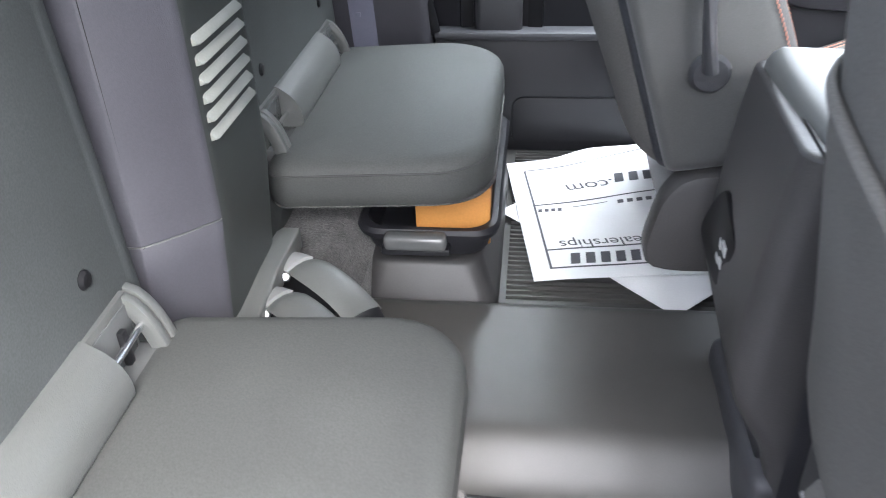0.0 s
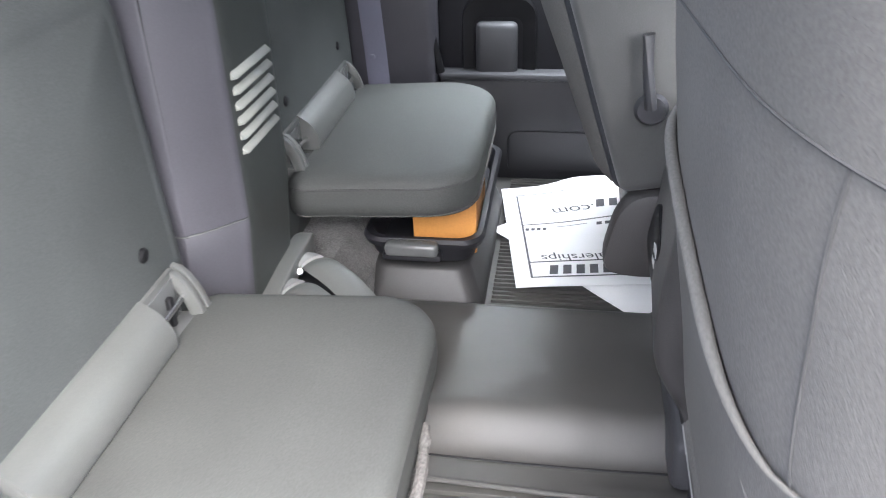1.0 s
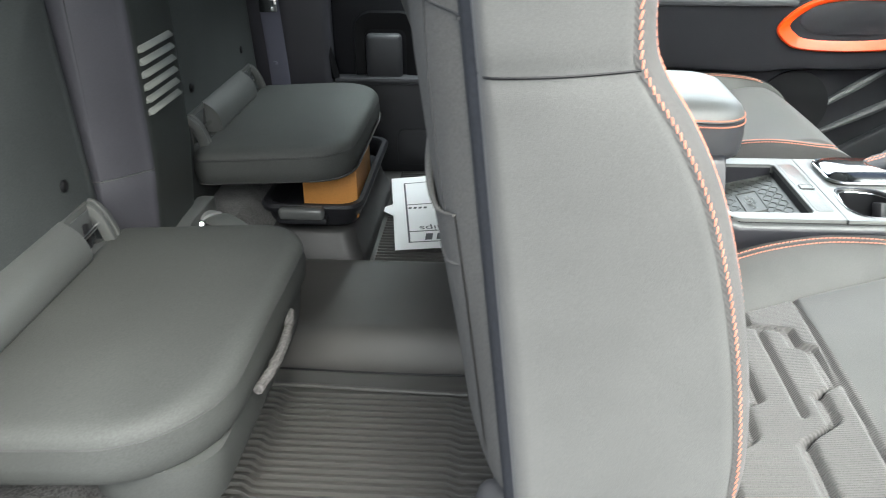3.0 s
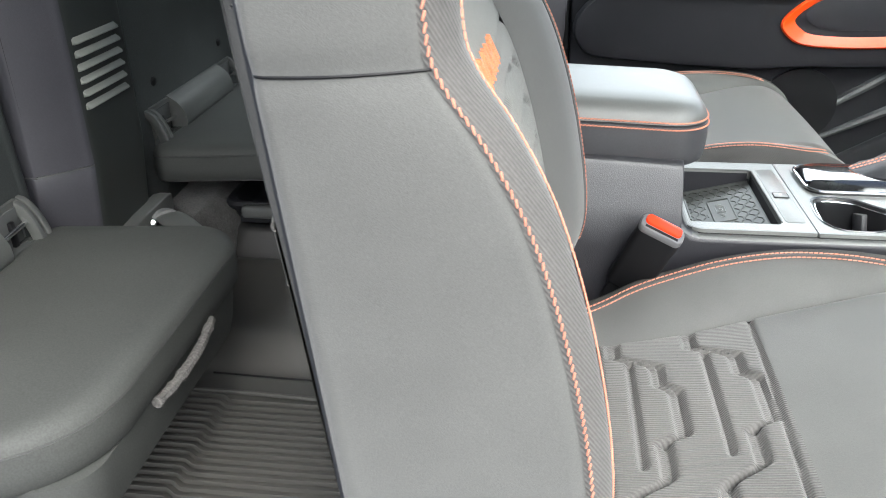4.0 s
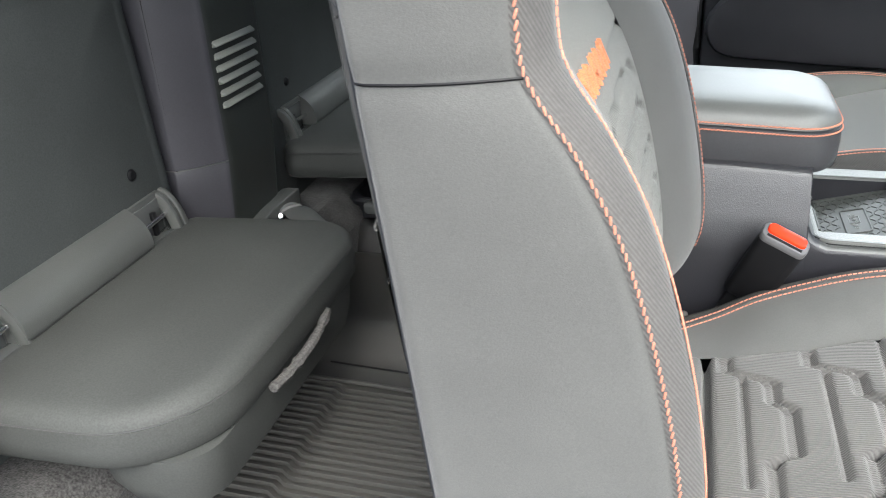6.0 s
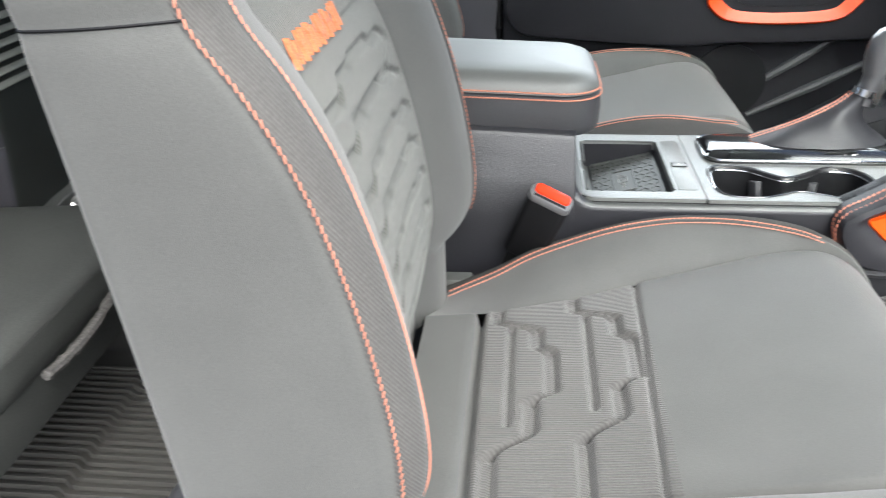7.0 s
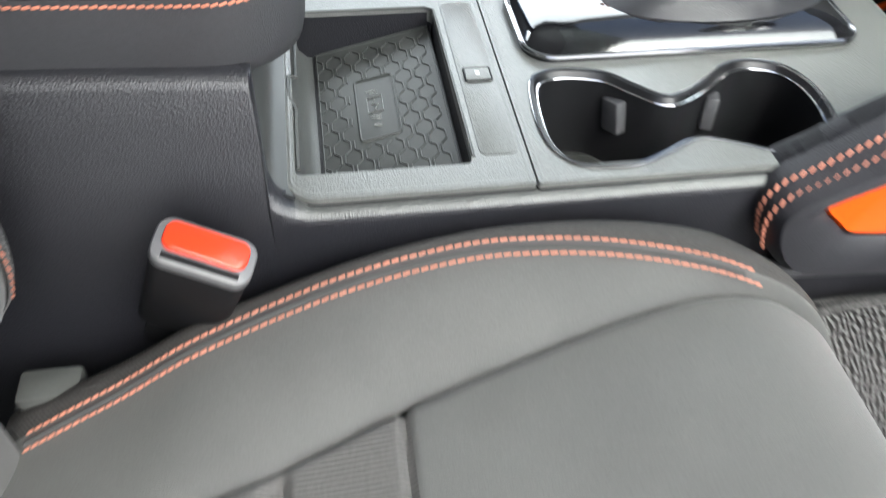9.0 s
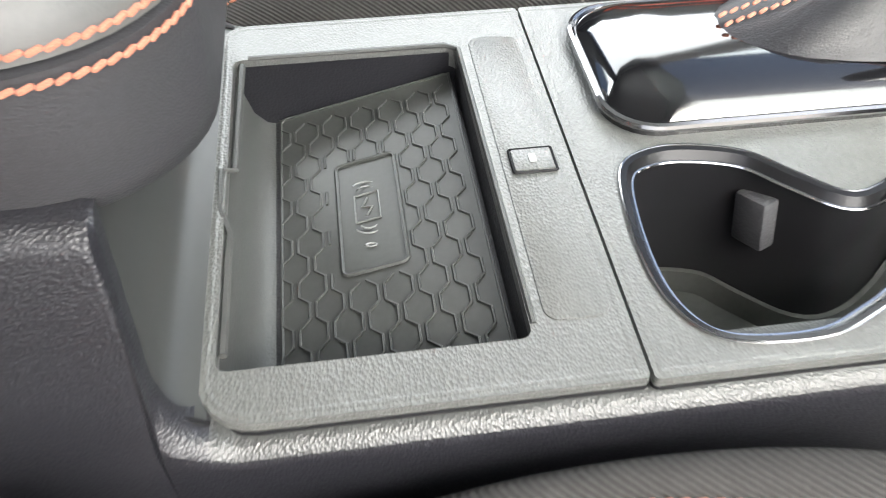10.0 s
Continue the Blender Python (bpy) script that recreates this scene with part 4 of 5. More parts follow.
def cushion(parent, shift):
    X = np.r_[np.linspace(0.585, 0.64, 12), np.linspace(0.642, 0.652, 6), np.linspace(0.655, 0.815, 75), np.linspace(0.8165, 0.83, 8), np.linspace(0.835, 1.04, 34), np.linspace(1.045, 1.0965, 20)]
    base, crest = curve(BASE, X), curve(CREST, X)
    sf, sn = curve(SEAM_FAR, X), curve(SEAM_NEAR, X)
    round_in = 0.03 * sstep((X - 1.03) / 0.065) ** 2
    wst = 0.238 - round_in
    wed = 0.272 - round_in * 1.5
    mid = np.linspace(-1, 1, 150)

    def grid(w_of, z_of, n, name, material, sel=slice(None), text=""):
        P = np.zeros((len(X), n, 3))
        for i, x in enumerate(X):
            for j in range(n):
                w = w_of(i, j)
                P[i, j] = (x + shift[0], YS + w + shift[1], z_of(i, w) + shift[2])
        return part(name, sheet(P[sel]), material, parent, text, 60)
    zig = [(0.668, 0.009, False, 0.0), (0.680, 0.008, True, 0.0), (0.750, 0.009, False, -0.022), (0.759, 0.008, True, -0.022), (0.661, 0.006, False, 0.004), (0.743, 0.006, False, -0.018)]

    def centre(i, w):
        x = X[i]
        z = base[i] - 0.004 * (abs(w) / 0.2) ** 2
        g = -0.022 * math.exp(-((x - 0.646) / 0.0040) ** 2) - 0.0055 * math.exp(-((x - 0.8185 - 0.035 * (w - 0.19)) / 0.003) ** 2)
        g -= 0.007 * math.exp(-((w - sf[i]) / 0.004) ** 2) + 0.007 * math.exp(-((w + sn[i]) / 0.004) ** 2)
        if 0.652 < x < 0.815:
            g += float(quilt(np.array([0.175 - w]), np.array([x]), 1.0, zig)[0]) * float(sstep((sf[i] - w) / 0.014) * sstep((w + sn[i]) / 0.014))
        return z + g
    c = lambda i, j: -sn[i] + (sf[i] + sn[i]) * (mid[j] + 1) / 2
    k0, k1 = int(np.searchsorted(X, 0.6465)), int(np.searchsorted(X, 0.8185))
    grid(c, centre, 150, "cushion_rear_strip", CLOTH_SIDE, slice(0, k0 + 1))
    grid(c, centre, 150, "cushion_insert", CLOTH, slice(k0, k1 + 1), "woven cloth with quilted stair-step seams")
    grid(c, centre, 150, "cushion_front", CLOTH_SIDE, slice(k1, None))
    for e, s, tab in ((1, sf, CREST_FAR), (-1, sn, CREST)):
        crest = curve(tab, X)
        wst, wed = (curve(STITCH_FAR, X), curve(OUTER_FAR, X)) if e > 0 else (0.238 - round_in, 0.272 - round_in * 1.5)
        puff = 0.006 if e > 0 else 0.0

        def wb(i, j, e=e, s=s, wst=wst):
            return e * (s[i] + (wst[i] - s[i]) * j / 11)

        def zb(i, w, e=e, s=s, wst=wst, crest=crest):
            t = (abs(w) - s[i]) / max(wst[i] - s[i], 1e-6)
            zc = base[i] - 0.004 * (s[i] / 0.2) ** 2 - 0.007
            return zc + (crest[i] - zc) * math.sin(min(1, max(0, t)) * math.pi / 2) ** (0.75 if crest[i] > zc else 1.0)
        grid(wb, zb, 12, "bolster", CLOTH_SIDE)

        def wo(i, j, e=e, wst=wst, wed=wed):
            a = math.radians(90 * j / 9)
            return e * (wst[i] + (wed[i] - wst[i]) * math.sin(a)) if j < 10 else e * (wed[i] - 0.002 * (j - 9))

        P = np.zeros((len(X), 14, 3))
        for i, x in enumerate(X):
            for j in range(14):
                a = math.radians(90 * min(j, 9) / 9)
                z = crest[i] - 0.045 * (1 - math.cos(a)) + puff * math.sin(2 * a) if j < 10 else crest[i] - 0.045 - (crest[i] - 0.045 - 0.40) * (j - 9) / 4
                P[i, j] = (x + shift[0], YS + wo(i, j) + shift[1], z + shift[2])
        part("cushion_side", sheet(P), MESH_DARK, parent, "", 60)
        xs = np.linspace(0.60, 1.028, 200)
        for d, dz in ((-0.0115, 0.0008), (0.0, 0.0012)) if e > 0 else ((-0.0075, 0.0012), (0.004, 0.0012)):
            ws = np.interp(xs, X, wst) + d
            zs = curve(tab, xs) + dz - (0.0006 if d > 0 else 0.0)
            fade = sstep((xs - 0.985) / 0.05) * 0.018 * (e < 0)
            L = np.stack([xs + shift[0], YS + e * (ws - fade) + shift[1], zs + shift[2]], 1)
            part("stitching", stitches(L, (0, e, 0), 0.0054, 0.0045, 0.00080, 0.15), STITCH, parent, "orange stitching")
        L = np.stack([xs + shift[0], YS + e * (np.interp(xs, X, wst) - (0.0058 if e > 0 else 0.0018) - sstep((xs - 0.985) / 0.05) * 0.018 * (e < 0)) + shift[1], curve(tab, xs) + 0.0002 + shift[2]], 1)
        part("seam", tube(L[::4], 0.0016, 5), THREAD_GREY, parent)
    P = np.zeros((2, 40, 3))
    for j, w in enumerate(np.linspace(-0.235, 0.235, 40)):
        P[0, j] = (1.0955 + shift[0], YS + w + shift[1], 0.482 + shift[2])
        P[1, j] = (1.06 + shift[0], YS + w + shift[1], 0.40 + shift[2])
    part("front_valance", sheet(P), CLOTH_SIDE, parent)
    part("seat_base", placed(rbox(0.60, 1.05, YS - 0.20, YS + 0.20, 0.292, 0.44, 0.02), Matrix.Translation(shift)), BLACK, parent)


seat = thing("bucket_seat", "grey cloth front bucket seat with orange stitching", "seat", group="front seats")
put = backrest(seat, "plain smooth grey cloth", True, (0, 0, 0), 0)
cushion(seat, (0, 0, 0))
# embroidered emblem, drawn as plain strokes
for k in range(6):
    y0 = 0.234 + 0.0235 * k
    for dy, z0, z1, wd in ((0.0, 0.8640, 0.8820, 0.0030), (0.0100, 0.8655, 0.8790 + 0.003 * (k % 2), 0.0026), (0.003, 0.8700 + 0.004 * (k % 3), 0.8722 + 0.004 * (k % 3), 0.0085)):
        xs = [edge_x(z) + 0.0125 - 0.038 + 0.0070 for z in (z0, z1)]
        sl = 0.5 * (z1 - z0)
        q = [(xs[0], y0 + dy, z0), (xs[0], y0 + dy + wd, z0), (xs[1], y0 + dy + wd + sl, z1), (xs[1], y0 + dy + sl, z1)]
        part("emblem_stroke", rings([[(x - 0.004, y, z) for x, y, z in q], q]), EMBROIDERY, seat, "orange embroidery")
part("hinge_cap", rbox(0.590, 0.628, 0.604, 0.628, 0.484, 0.498, 0.004), PLASTIC_LIGHT, seat, "pale plastic hinge cap")
track = part("seat_trim", rbox(0.44, 0.60, 0.100, 0.165, 0.50, 0.592, 0.02, 3), PLASTIC, seat, "grey plastic recliner cover")

driver = thing("bucket_seat", "grey cloth driver's seat with a reclined back and a fold lever", "seat", group="front seats")
DS = (0.0, 0.868, -0.010)
put_d = backrest(driver, "smooth grey cloth side with a lever", False, (-0.052, 0.868, -0.02), -12)
cushion(driver, DS)
lever = part("lever", tube([(0.420, 0.945, 0.785), (0.423, 0.943, 0.74), (0.431, 0.944, 0.69)], (0.0100, 0.0100, 0.012), 12, 0.7), PLASTIC, driver, "grey plastic fold lever")
part("pivot", placed(lathe([(0, 0), (0.021, 0), (0.0225, 0.006), (0.018, 0.013), (0, 0.014)], 24), pose(0.433, 0.960, 0.685, 90, 0, 0)), PLASTIC, lever)
part("recliner_cover", slab(spline([(0.40, 0.43), (0.395, 0.50), (0.42, 0.55), (0.47, 0.56), (0.52, 0.53), (0.53, 0.44)], 6, True), "y", 0.955, 1.00, 0.01), CONSOLE_BACK, driver)

# ---- front belt buckle ----
buckle = thing("seat_belt_buckle", "black front belt buckle with an orange-red release button", "seat belt", at=(0.700, 0.632, 0.546))
bm_pose = pose(0, 0, 0, 16, 22, -12)
def in_buckle(bm):
    return placed(bm, bm_pose)
part("housing", in_buckle(slab(rrect(-0.026, 0.026, -0.0130, 0.0130, 0.009), "z", -0.03, 0.0725, 0.004)), BLACK, buckle)
part("rim", in_buckle(slab(rrect(-0.0265, 0.0265, -0.0134, 0.0134, 0.009), "z", 0.066, 0.0770, 0.0028)), BUCKLE_GREY, buckle, "smooth grey rim")
part("release_button", in_buckle(slab(rrect(-0.0222, 0.0222, -0.0060, 0.0105, 0.006), "z", 0.070, 0.0805, 0.0022)), RELEASE, buckle, "orange-red release button")
part("slot", in_buckle(rbox(-0.020, 0.020, -0.0108, -0.0072, 0.0745, 0.0773, 0)), BLACK, buckle)
part("stalk", in_buckle(rbox(-0.020, 0.020, -0.008, 0.008, -0.13, -0.02, 0.004)), BLACK, buckle)

# ---- centre console ----
ZT = 0.588
con = thing("centre_console", "grained centre console, sky sheen in its grey top, with charging tray and cup holders", "console", at=(0.9, 0.79, 0.30))
def con_part(name, bm, m, parent=con, text="", smooth=40):
    off = Matrix.Translation((-0.9, -0.79, -0.30))
    if isinstance(bm, tuple):
        return part(name, ([tuple(off @ Vector(tuple(map(float, v)))) for v in bm[0]], bm[1]), m, parent, text, smooth)
    return part(name, placed(bm, off), m, parent, text, smooth)
prof_top = list(spline([(0.462, 0.678), (0.48, 0.678), (0.731, 0.6675), (0.739, 0.661), (0.745, 0.640), (0.752, 0.610), (0.759, 0.592), (0.772, 0.5835), (0.80, 0.582), (1.00, 0.582), (1.2, 0.583), (1.34, 0.60), (1.5, 0.62)], 6))
def side_panel(y0, d, text=""):
    """Side of the console: leans inwards round the storage box, with a rounded top edge."""
    P = np.array(prof_top, float)
    xs = np.r_[np.linspace(0.49, 0.728, 14), np.linspace(0.732, 0.80, 50), np.linspace(0.82, 1.5, 24)]
    top = np.interp(xs, P[:, 0], P[:, 1])
    steep = 1 / np.sqrt(1 + np.gradient(top, xs) ** 2)
    r, cols = 0.009, []
    for x, zt, c in zip(xs, top, steep):
        lean = lambda z: 0.31 * max(0.0, z - 0.585) * float(1 - sstep((x - 0.78) / 0.1))
        col = [(x, y0 + d * (0.012 + 0.016 * float(sstep((x - 0.755) / 0.02)) + lean(zt)), zt)]
        for k in range(7):
            q = r * (1 - math.cos(math.pi / 2 * k / 6))
            z = zt - q / max(c, 0.25)
            col.append((x, y0 + d * (r - r * math.sin(math.pi / 2 * k / 6) + lean(z)), z))
        z1 = col[-1][2]
        for f in np.linspace(0.05, 1, 16):
            z = z1 + (0.25 - z1) * f
            col.append((x, y0 + d * lean(z), z))
        cols.append(col)
    cols = np.array(cols)
    k = int(np.searchsorted(xs, 0.766))
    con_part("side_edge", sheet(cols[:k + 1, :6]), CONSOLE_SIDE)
    # The rim's mid tone fades the painted sheen into the dark side.
    con_part("top_rim", sheet(cols[k:, :6]), CONSOLE_RIM_SHEEN, text="grained rim with sky sheen in its colour")
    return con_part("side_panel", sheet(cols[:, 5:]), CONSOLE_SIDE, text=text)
side_panel(0.656, 1, "pebbled dark side panel")
side_panel(0.911, -1)
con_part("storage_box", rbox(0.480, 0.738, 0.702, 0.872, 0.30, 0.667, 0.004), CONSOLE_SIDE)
rear_line = spline([(0.30, 0.492), (0.36, 0.486), (0.41, 0.472), (0.445, 0.452), (0.475, 0.437), (0.51, 0.431), (0.56, 0.4315), (0.62, 0.436), (0.68, 0.4425), (0.712, 0.447), (0.722, 0.449)], 5)
def rear_ring(z, x, i=0.0):
    return [(a + 0.062 * (y - 0.67), y, z - 0.035 * (y - 0.67) * sstep((z - 0.66) / 0.05)) for a, y in rrect(x + i, 0.530 - i, 0.662 + i, 0.912 - i, (0.026, 0.004, 0.004, 0.016), 6)]
con_part("rear_panel", rings([rear_ring(z, x) for z, x in rear_line] + [rear_ring(0.7245, 0.4495, 0.0015), rear_ring(0.7255, 0.4495, 0.005)]), CONSOLE_BACK, text="rounded grey rear face of the console")
con_part("lid_seam", tube([(0.464 + 0.062 * (y - 0.67), y, 0.7258 - 0.035 * (y - 0.67)) for y in np.linspace(0.668, 0.904, 14)], 0.0024, 6), BLACK, text="dark gap behind the armrest lid")
con_part("rear_kick", rbox(0.470, 0.54, 0.668, 0.905, 0.293, 0.375, 0.015, 3), PLASTIC)
quad = spline([(0.842, 0.604), (0.80, 0.596), (0.764, 0.584), (0.774, 0.556), (0.806, 0.512), (0.86, 0.505), (0.918, 0.512), (0.896, 0.552)], 4, True)
def on_panel(bm):
    for v in bm.verts:
        v.co.x += 0.025 * (v.co.y - 0.67)
    return bm
outlet = con_part("outlet", on_panel(slab(quad, "x", 0.452, 0.4355, 0.002)), BLACK, text="black power outlet cover")
for y0, y1, z0, z1 in ((0.790, 0.806, 0.556, 0.568), (0.812, 0.820, 0.552, 0.562), (0.800, 0.810, 0.536, 0.546), (0.814, 0.826, 0.534, 0.541)):
    con_part("icon_bar", on_panel(rbox(0.4346, 0.4358, y0, y1, z0, z1, 0)), ICON, outlet)
# sloping back wall of the tray
con_part("tray_back", sheet(np.array([[(x, y, z) for y in np.linspace(0.666 + 0.31 * max(0, z - 0.585), 0.900 - 0.31 * max(0, z - 0.585), 12)] for x, z in spline([(0.732, 0.664), (0.738, 0.645), (0.743, 0.615), (0.752, 0.594), (0.766, ZT - 0.001)], 6)])), SLOPE)

# dark joint where the slope meets the sides
slope_line = spline([(0.735, 0.655), (0.738, 0.645), (0.743, 0.615), (0.752, 0.594), (0.766, ZT - 0.002)], 6)
for y0, d in ((0.667, 1), (0.899, -1)):
    con_part("slope_joint", tube([(x + 0.0012, y0 + d * 0.31 * max(0, z - 0.585), z + 0.001) for x, z in slope_line], 0.0009, 6), BLACK)

# tray plate and its opening
hole = rrect(0.768, 0.878, 0.686, 0.868, (0.004, 0.004, 0.006, 0.004), 4)
rim_plate = rrect(0.762, 0.9143, 0.6645, 0.898, (0.020, 0.002, 0.002, 0.012), 6)
con_part("tray_plate", holed(rim_plate, [hole], "z", 0.576, ZT), CONSOLE_SHEEN)
def plate_edge(outline):
    """Rounded edge of a plate, and the dark joint below it."""
    con_part("plate_edge", tube(lift(offset(outline, 0.0030), "z", ZT - 0.0030), 0.0033, 12, closed=True), CONSOLE_SHEEN)
    con_part("plate_joint", tube(lift(offset(outline, 0.0002), "z", 0.5822), 0.0011, 6, closed=True), BLACK)
plate_edge(rim_plate)
con_part("plate_shoulder", slab(rrect(0.884, 0.909, 0.692, 0.872, 0.006), "z", ZT - 0.004, ZT + 0.0007, 0.0006), CONSOLE_SHEEN)
pad_z = lambda x: 0.5505 + (x - 0.783) * 0.25
PX0, PX1, PY0, PY1 = 0.785, 0.8745, 0.687, 0.866
# Ramp is paler than the floor: its bright reflection is put into the colour.
con_part("tray_ramp", sheet(np.array([[(x, y, z) for y in (0.686, 0.869)] for x, z in ((0.768, 0.582), (0.7695, 0.569), (0.773, 0.556), (0.779, 0.5492), (0.783, 0.5485))])), PLASTIC_LIGHT)
con_part("tray_floor", sheet(np.array([[(x, y, z) for y in (0.686, 0.869)] for x, z in ((0.783, 0.5485), (0.8725, pad_z(0.8725) - 0.002), (0.8735, 0.565), (0.8775, 0.565), (0.878, 0.582))])), PLASTIC)
con_part("tray_wall", rbox(0.768, 0.878, 0.8675, 0.876, 0.53, 0.584, 0), DARK)
con_part("tray_wall", rbox(0.768, 0.878, 0.680, 0.6865, 0.53, 0.580, 0), DARK)
con_part("tray_edge", tube([(0.770, 0.694, 0.586), (0.770, 0.74, 0.586), (0.7705, 0.752, 0.586), (0.766, 0.766, 0.587), (0.766, 0.788, 0.588), (0.771, 0.790, 0.586), (0.772, 0.866, 0.586)], 0.0016, 6), PLASTIC_LIGHT)
con_part("tray_edge", tube([(0.8795, 0.692, ZT), (0.8785, 0.864, ZT), (0.872, 0.8685, ZT), (0.775, 0.869, ZT)], 0.0013, 6), PLASTIC_LIGHT)
pad = con_part("charging_pad", sheet(np.array([[(x, y, pad_z(x)) for y in np.linspace(PY0, PY1, 8)] for x in np.linspace(PX0, PX1, 6)]), (0, 0, -0.002)), RUBBER_PAD, text="black rubber charging pad with honeycomb ridges")
LX0, LX1, LY0, LY1 = 0.8125, 0.8405, 0.748, 0.817
def hexline(k):
    """One wavy ridge of the honeycomb; neighbours mirror each other, so wide cells and narrow necks alternate."""
    x0, flip = PX0 + 0.0032 + k * 0.00715, 1 if k % 2 else -1
    runs, cur, y = [], [], PY0 - 0.006
    while y < PY1:
        for f, a in ((0.0, 1), (0.30, 1), (0.47, -1), (0.80, -1), (0.97, 1)):
            p = (x0 + flip * a * 0.0022, y + f * 0.0252)
            if not PY0 + 0.002 < p[1] < PY1 - 0.002:
                continue
            if LX0 - 0.0015 < p[0] < LX1 + 0.0015 and LY0 - 0.0015 < p[1] < LY1 + 0.0015:
                runs.append(cur)
                cur = []
            else:
                cur.append(p)
        y += 0.0252
    return [r for r in runs + [cur] if len(r) > 1]
for k in range(12):
    for run in hexline(k):
        con_part("ridge", tube([(x, y, pad_z(x) + 0.0003) for x, y in run], 0.00075, 6, 1.0), RUBBER_PAD, pad)
con_part("pad_rim", tube([(x, y, pad_z(x) + 0.0003) for x, y in rrect(PX0 + 0.001, PX1 - 0.001, PY0 + 0.001, PY1 - 0.001, 0.003)], 0.0007, 5, closed=True), RUBBER_PAD, pad)
logo = [(x, y) for x, y in rrect(LX0, LX1, LY0, LY1, 0.003)]
con_part("panel_rim", tube([(x, y, pad_z(x) + 0.0006) for x, y in logo], 0.0010, 5, closed=True), RUBBER_PAD, pad)
for pts in ([(0.820, 0.777), (0.820, 0.794), (0.831, 0.794), (0.831, 0.777), (0.820, 0.777)], [(0.826, 0.791), (0.823, 0.786), (0.828, 0.785), (0.825, 0.780)]):
    con_part("icon", tube([(x, y, pad_z(x) + 0.0006) for x, y in pts], 0.0005, 5), CONSOLE_SHEEN, pad)
for r, y0, d in ((0.005, 0.797, 1), (0.008, 0.797, 1), (0.005, 0.774, -1), (0.008, 0.774, -1), (0.004, 0.762, 1), (0.004, 0.762, -1)):
    con_part("icon", tube([(0.8255 + r * math.sin(a), y0 + d * (r * math.cos(a) - 0.003), pad_z(0.8255) + 0.0006) for a in np.linspace(-0.8, 0.8, 7)], 0.0004, 5), CONSOLE_SHEEN, pad)
switch = con_part("switch", slab(rrect(0.8885, 0.9060, 0.7695, 0.7830, 0.001), "z", ZT - 0.001, ZT + 0.0024, 0.0006), CONSOLE_SHEEN, text="small charging switch")
con_part("outline", tube([(x, y, ZT + 0.0016) for x, y in rrect(0.8878, 0.9067, 0.7688, 0.7837, 0.001)], 0.0006, 5, closed=True), BLACK, switch)
con_part("icon", rbox(0.8955, 0.8985, 0.7738, 0.7788, ZT + 0.0026, ZT + 0.0030, 0), ICON, switch)

# front plate with the cup holders
cups = spline([(0.9335, 0.766), (0.929, 0.745), (0.9275, 0.715), (0.931, 0.694), (0.941, 0.679), (0.958, 0.673), (0.985, 0.673), (1.008, 0.682), (1.032, 0.693), (1.056, 0.686), (1.08, 0.675), (1.108, 0.675), (1.128, 0.690),
               (1.136, 0.718), (1.134, 0.748), (1.122, 0.768), (1.10, 0.776), (1.078, 0.771), (1.056, 0.754), (1.036, 0.742), (1.022, 0.741), (1.006, 0.755), (0.989, 0.771), (0.962, 0.778), (0.943, 0.775)], 5, True)
con_part("front_plate", holed(rrect(0.9156, 1.24, 0.6635, 0.898, (0.002, 0.01, 0.01, 0.002)), [cups], "z", 0.576, ZT), CONSOLE_SHEEN)
plate_edge(rrect(0.9156, 1.24, 0.6635, 0.898, (0.003, 0.01, 0.01, 0.003)))
cup = con_part("cup_holder", rings([[(x, y, z) for x, y in offset(cups, d)] for d, z in ((0.0052, ZT - 0.0035), (0.006, ZT - 0.008), (0.007, 0.56), (0.012, 0.512), (0.016, 0.508))], False, True), BLACK, text="black double cup holder")
con_part("rim", tube([(x, y, ZT + 0.0008) for x, y in offset(cups, -0.0004)], 0.0007, 8, closed=True), DARK_CHROME, cup, "chrome rim")
con_part("rim_band", rings([[(x, y, z) for x, y in offset(cups, d)] for d, z in ((0.0, ZT + 0.0012), (0.0025, ZT + 0.0006), (0.0058, ZT - 0.0040))], False, False), RIM_BLACK, cup, "satin black rim")
con_part("inner_rim", tube([(x, y, ZT - 0.0036) for x, y in offset(cups, 0.0056)], 0.0008, 6, closed=True), CHROME, cup, "thin chrome line")
con_part("liner", rings([[(x, y, z) for x, y in offset(cups, d)] for d, z in ((0.012, 0.512), (0.0125, 0.522), (0.015, 0.522), (0.018, 0.511))], False, True), RUBBER_PAD, cup)
for x, y, a in ((0.997, 0.750, 24), (1.066, 0.748, -24), (1.118, 0.694, 150)):
    con_part("tab", placed(rbox(-0.0048, 0.0048, -0.004, 0.013, -0.014, 0.011, 0.0018), pose(x, y, 0.566, -14, 0, a)), PLASTIC, cup)
con_part("clip", placed(rbox(-0.004, 0.004, -0.003, 0.003, 0, 0.012, 0.001), pose(1.03, 0.708, 0.512)), PLASTIC, cup)

# gear selector
gear = thing("gear_selector", "leather-booted gear lever in a gloss black and chrome bezel", "gear lever", at=(1.06, 0.845, ZT))
def gear_part(name, bm, m, parent=gear, text=""):
    off = Matrix.Translation((-1.06, -0.845, -ZT))
    if isinstance(bm, tuple):
        return part(name, ([tuple(off @ Vector(tuple(map(float, v)))) for v in bm[0]], bm[1]), m, parent, text)
    return part(name, placed(bm, off), m, parent, text)
bz = lambda i, z, q=0.0: [(x, y, z + 0.035 * max(0, x - 1.0) * q) for x, y in rrect(0.937 + i, 1.195 - i, 0.788 + i, 0.884 - i, (0.024, 0.02, 0.02, 0.024), 8)]
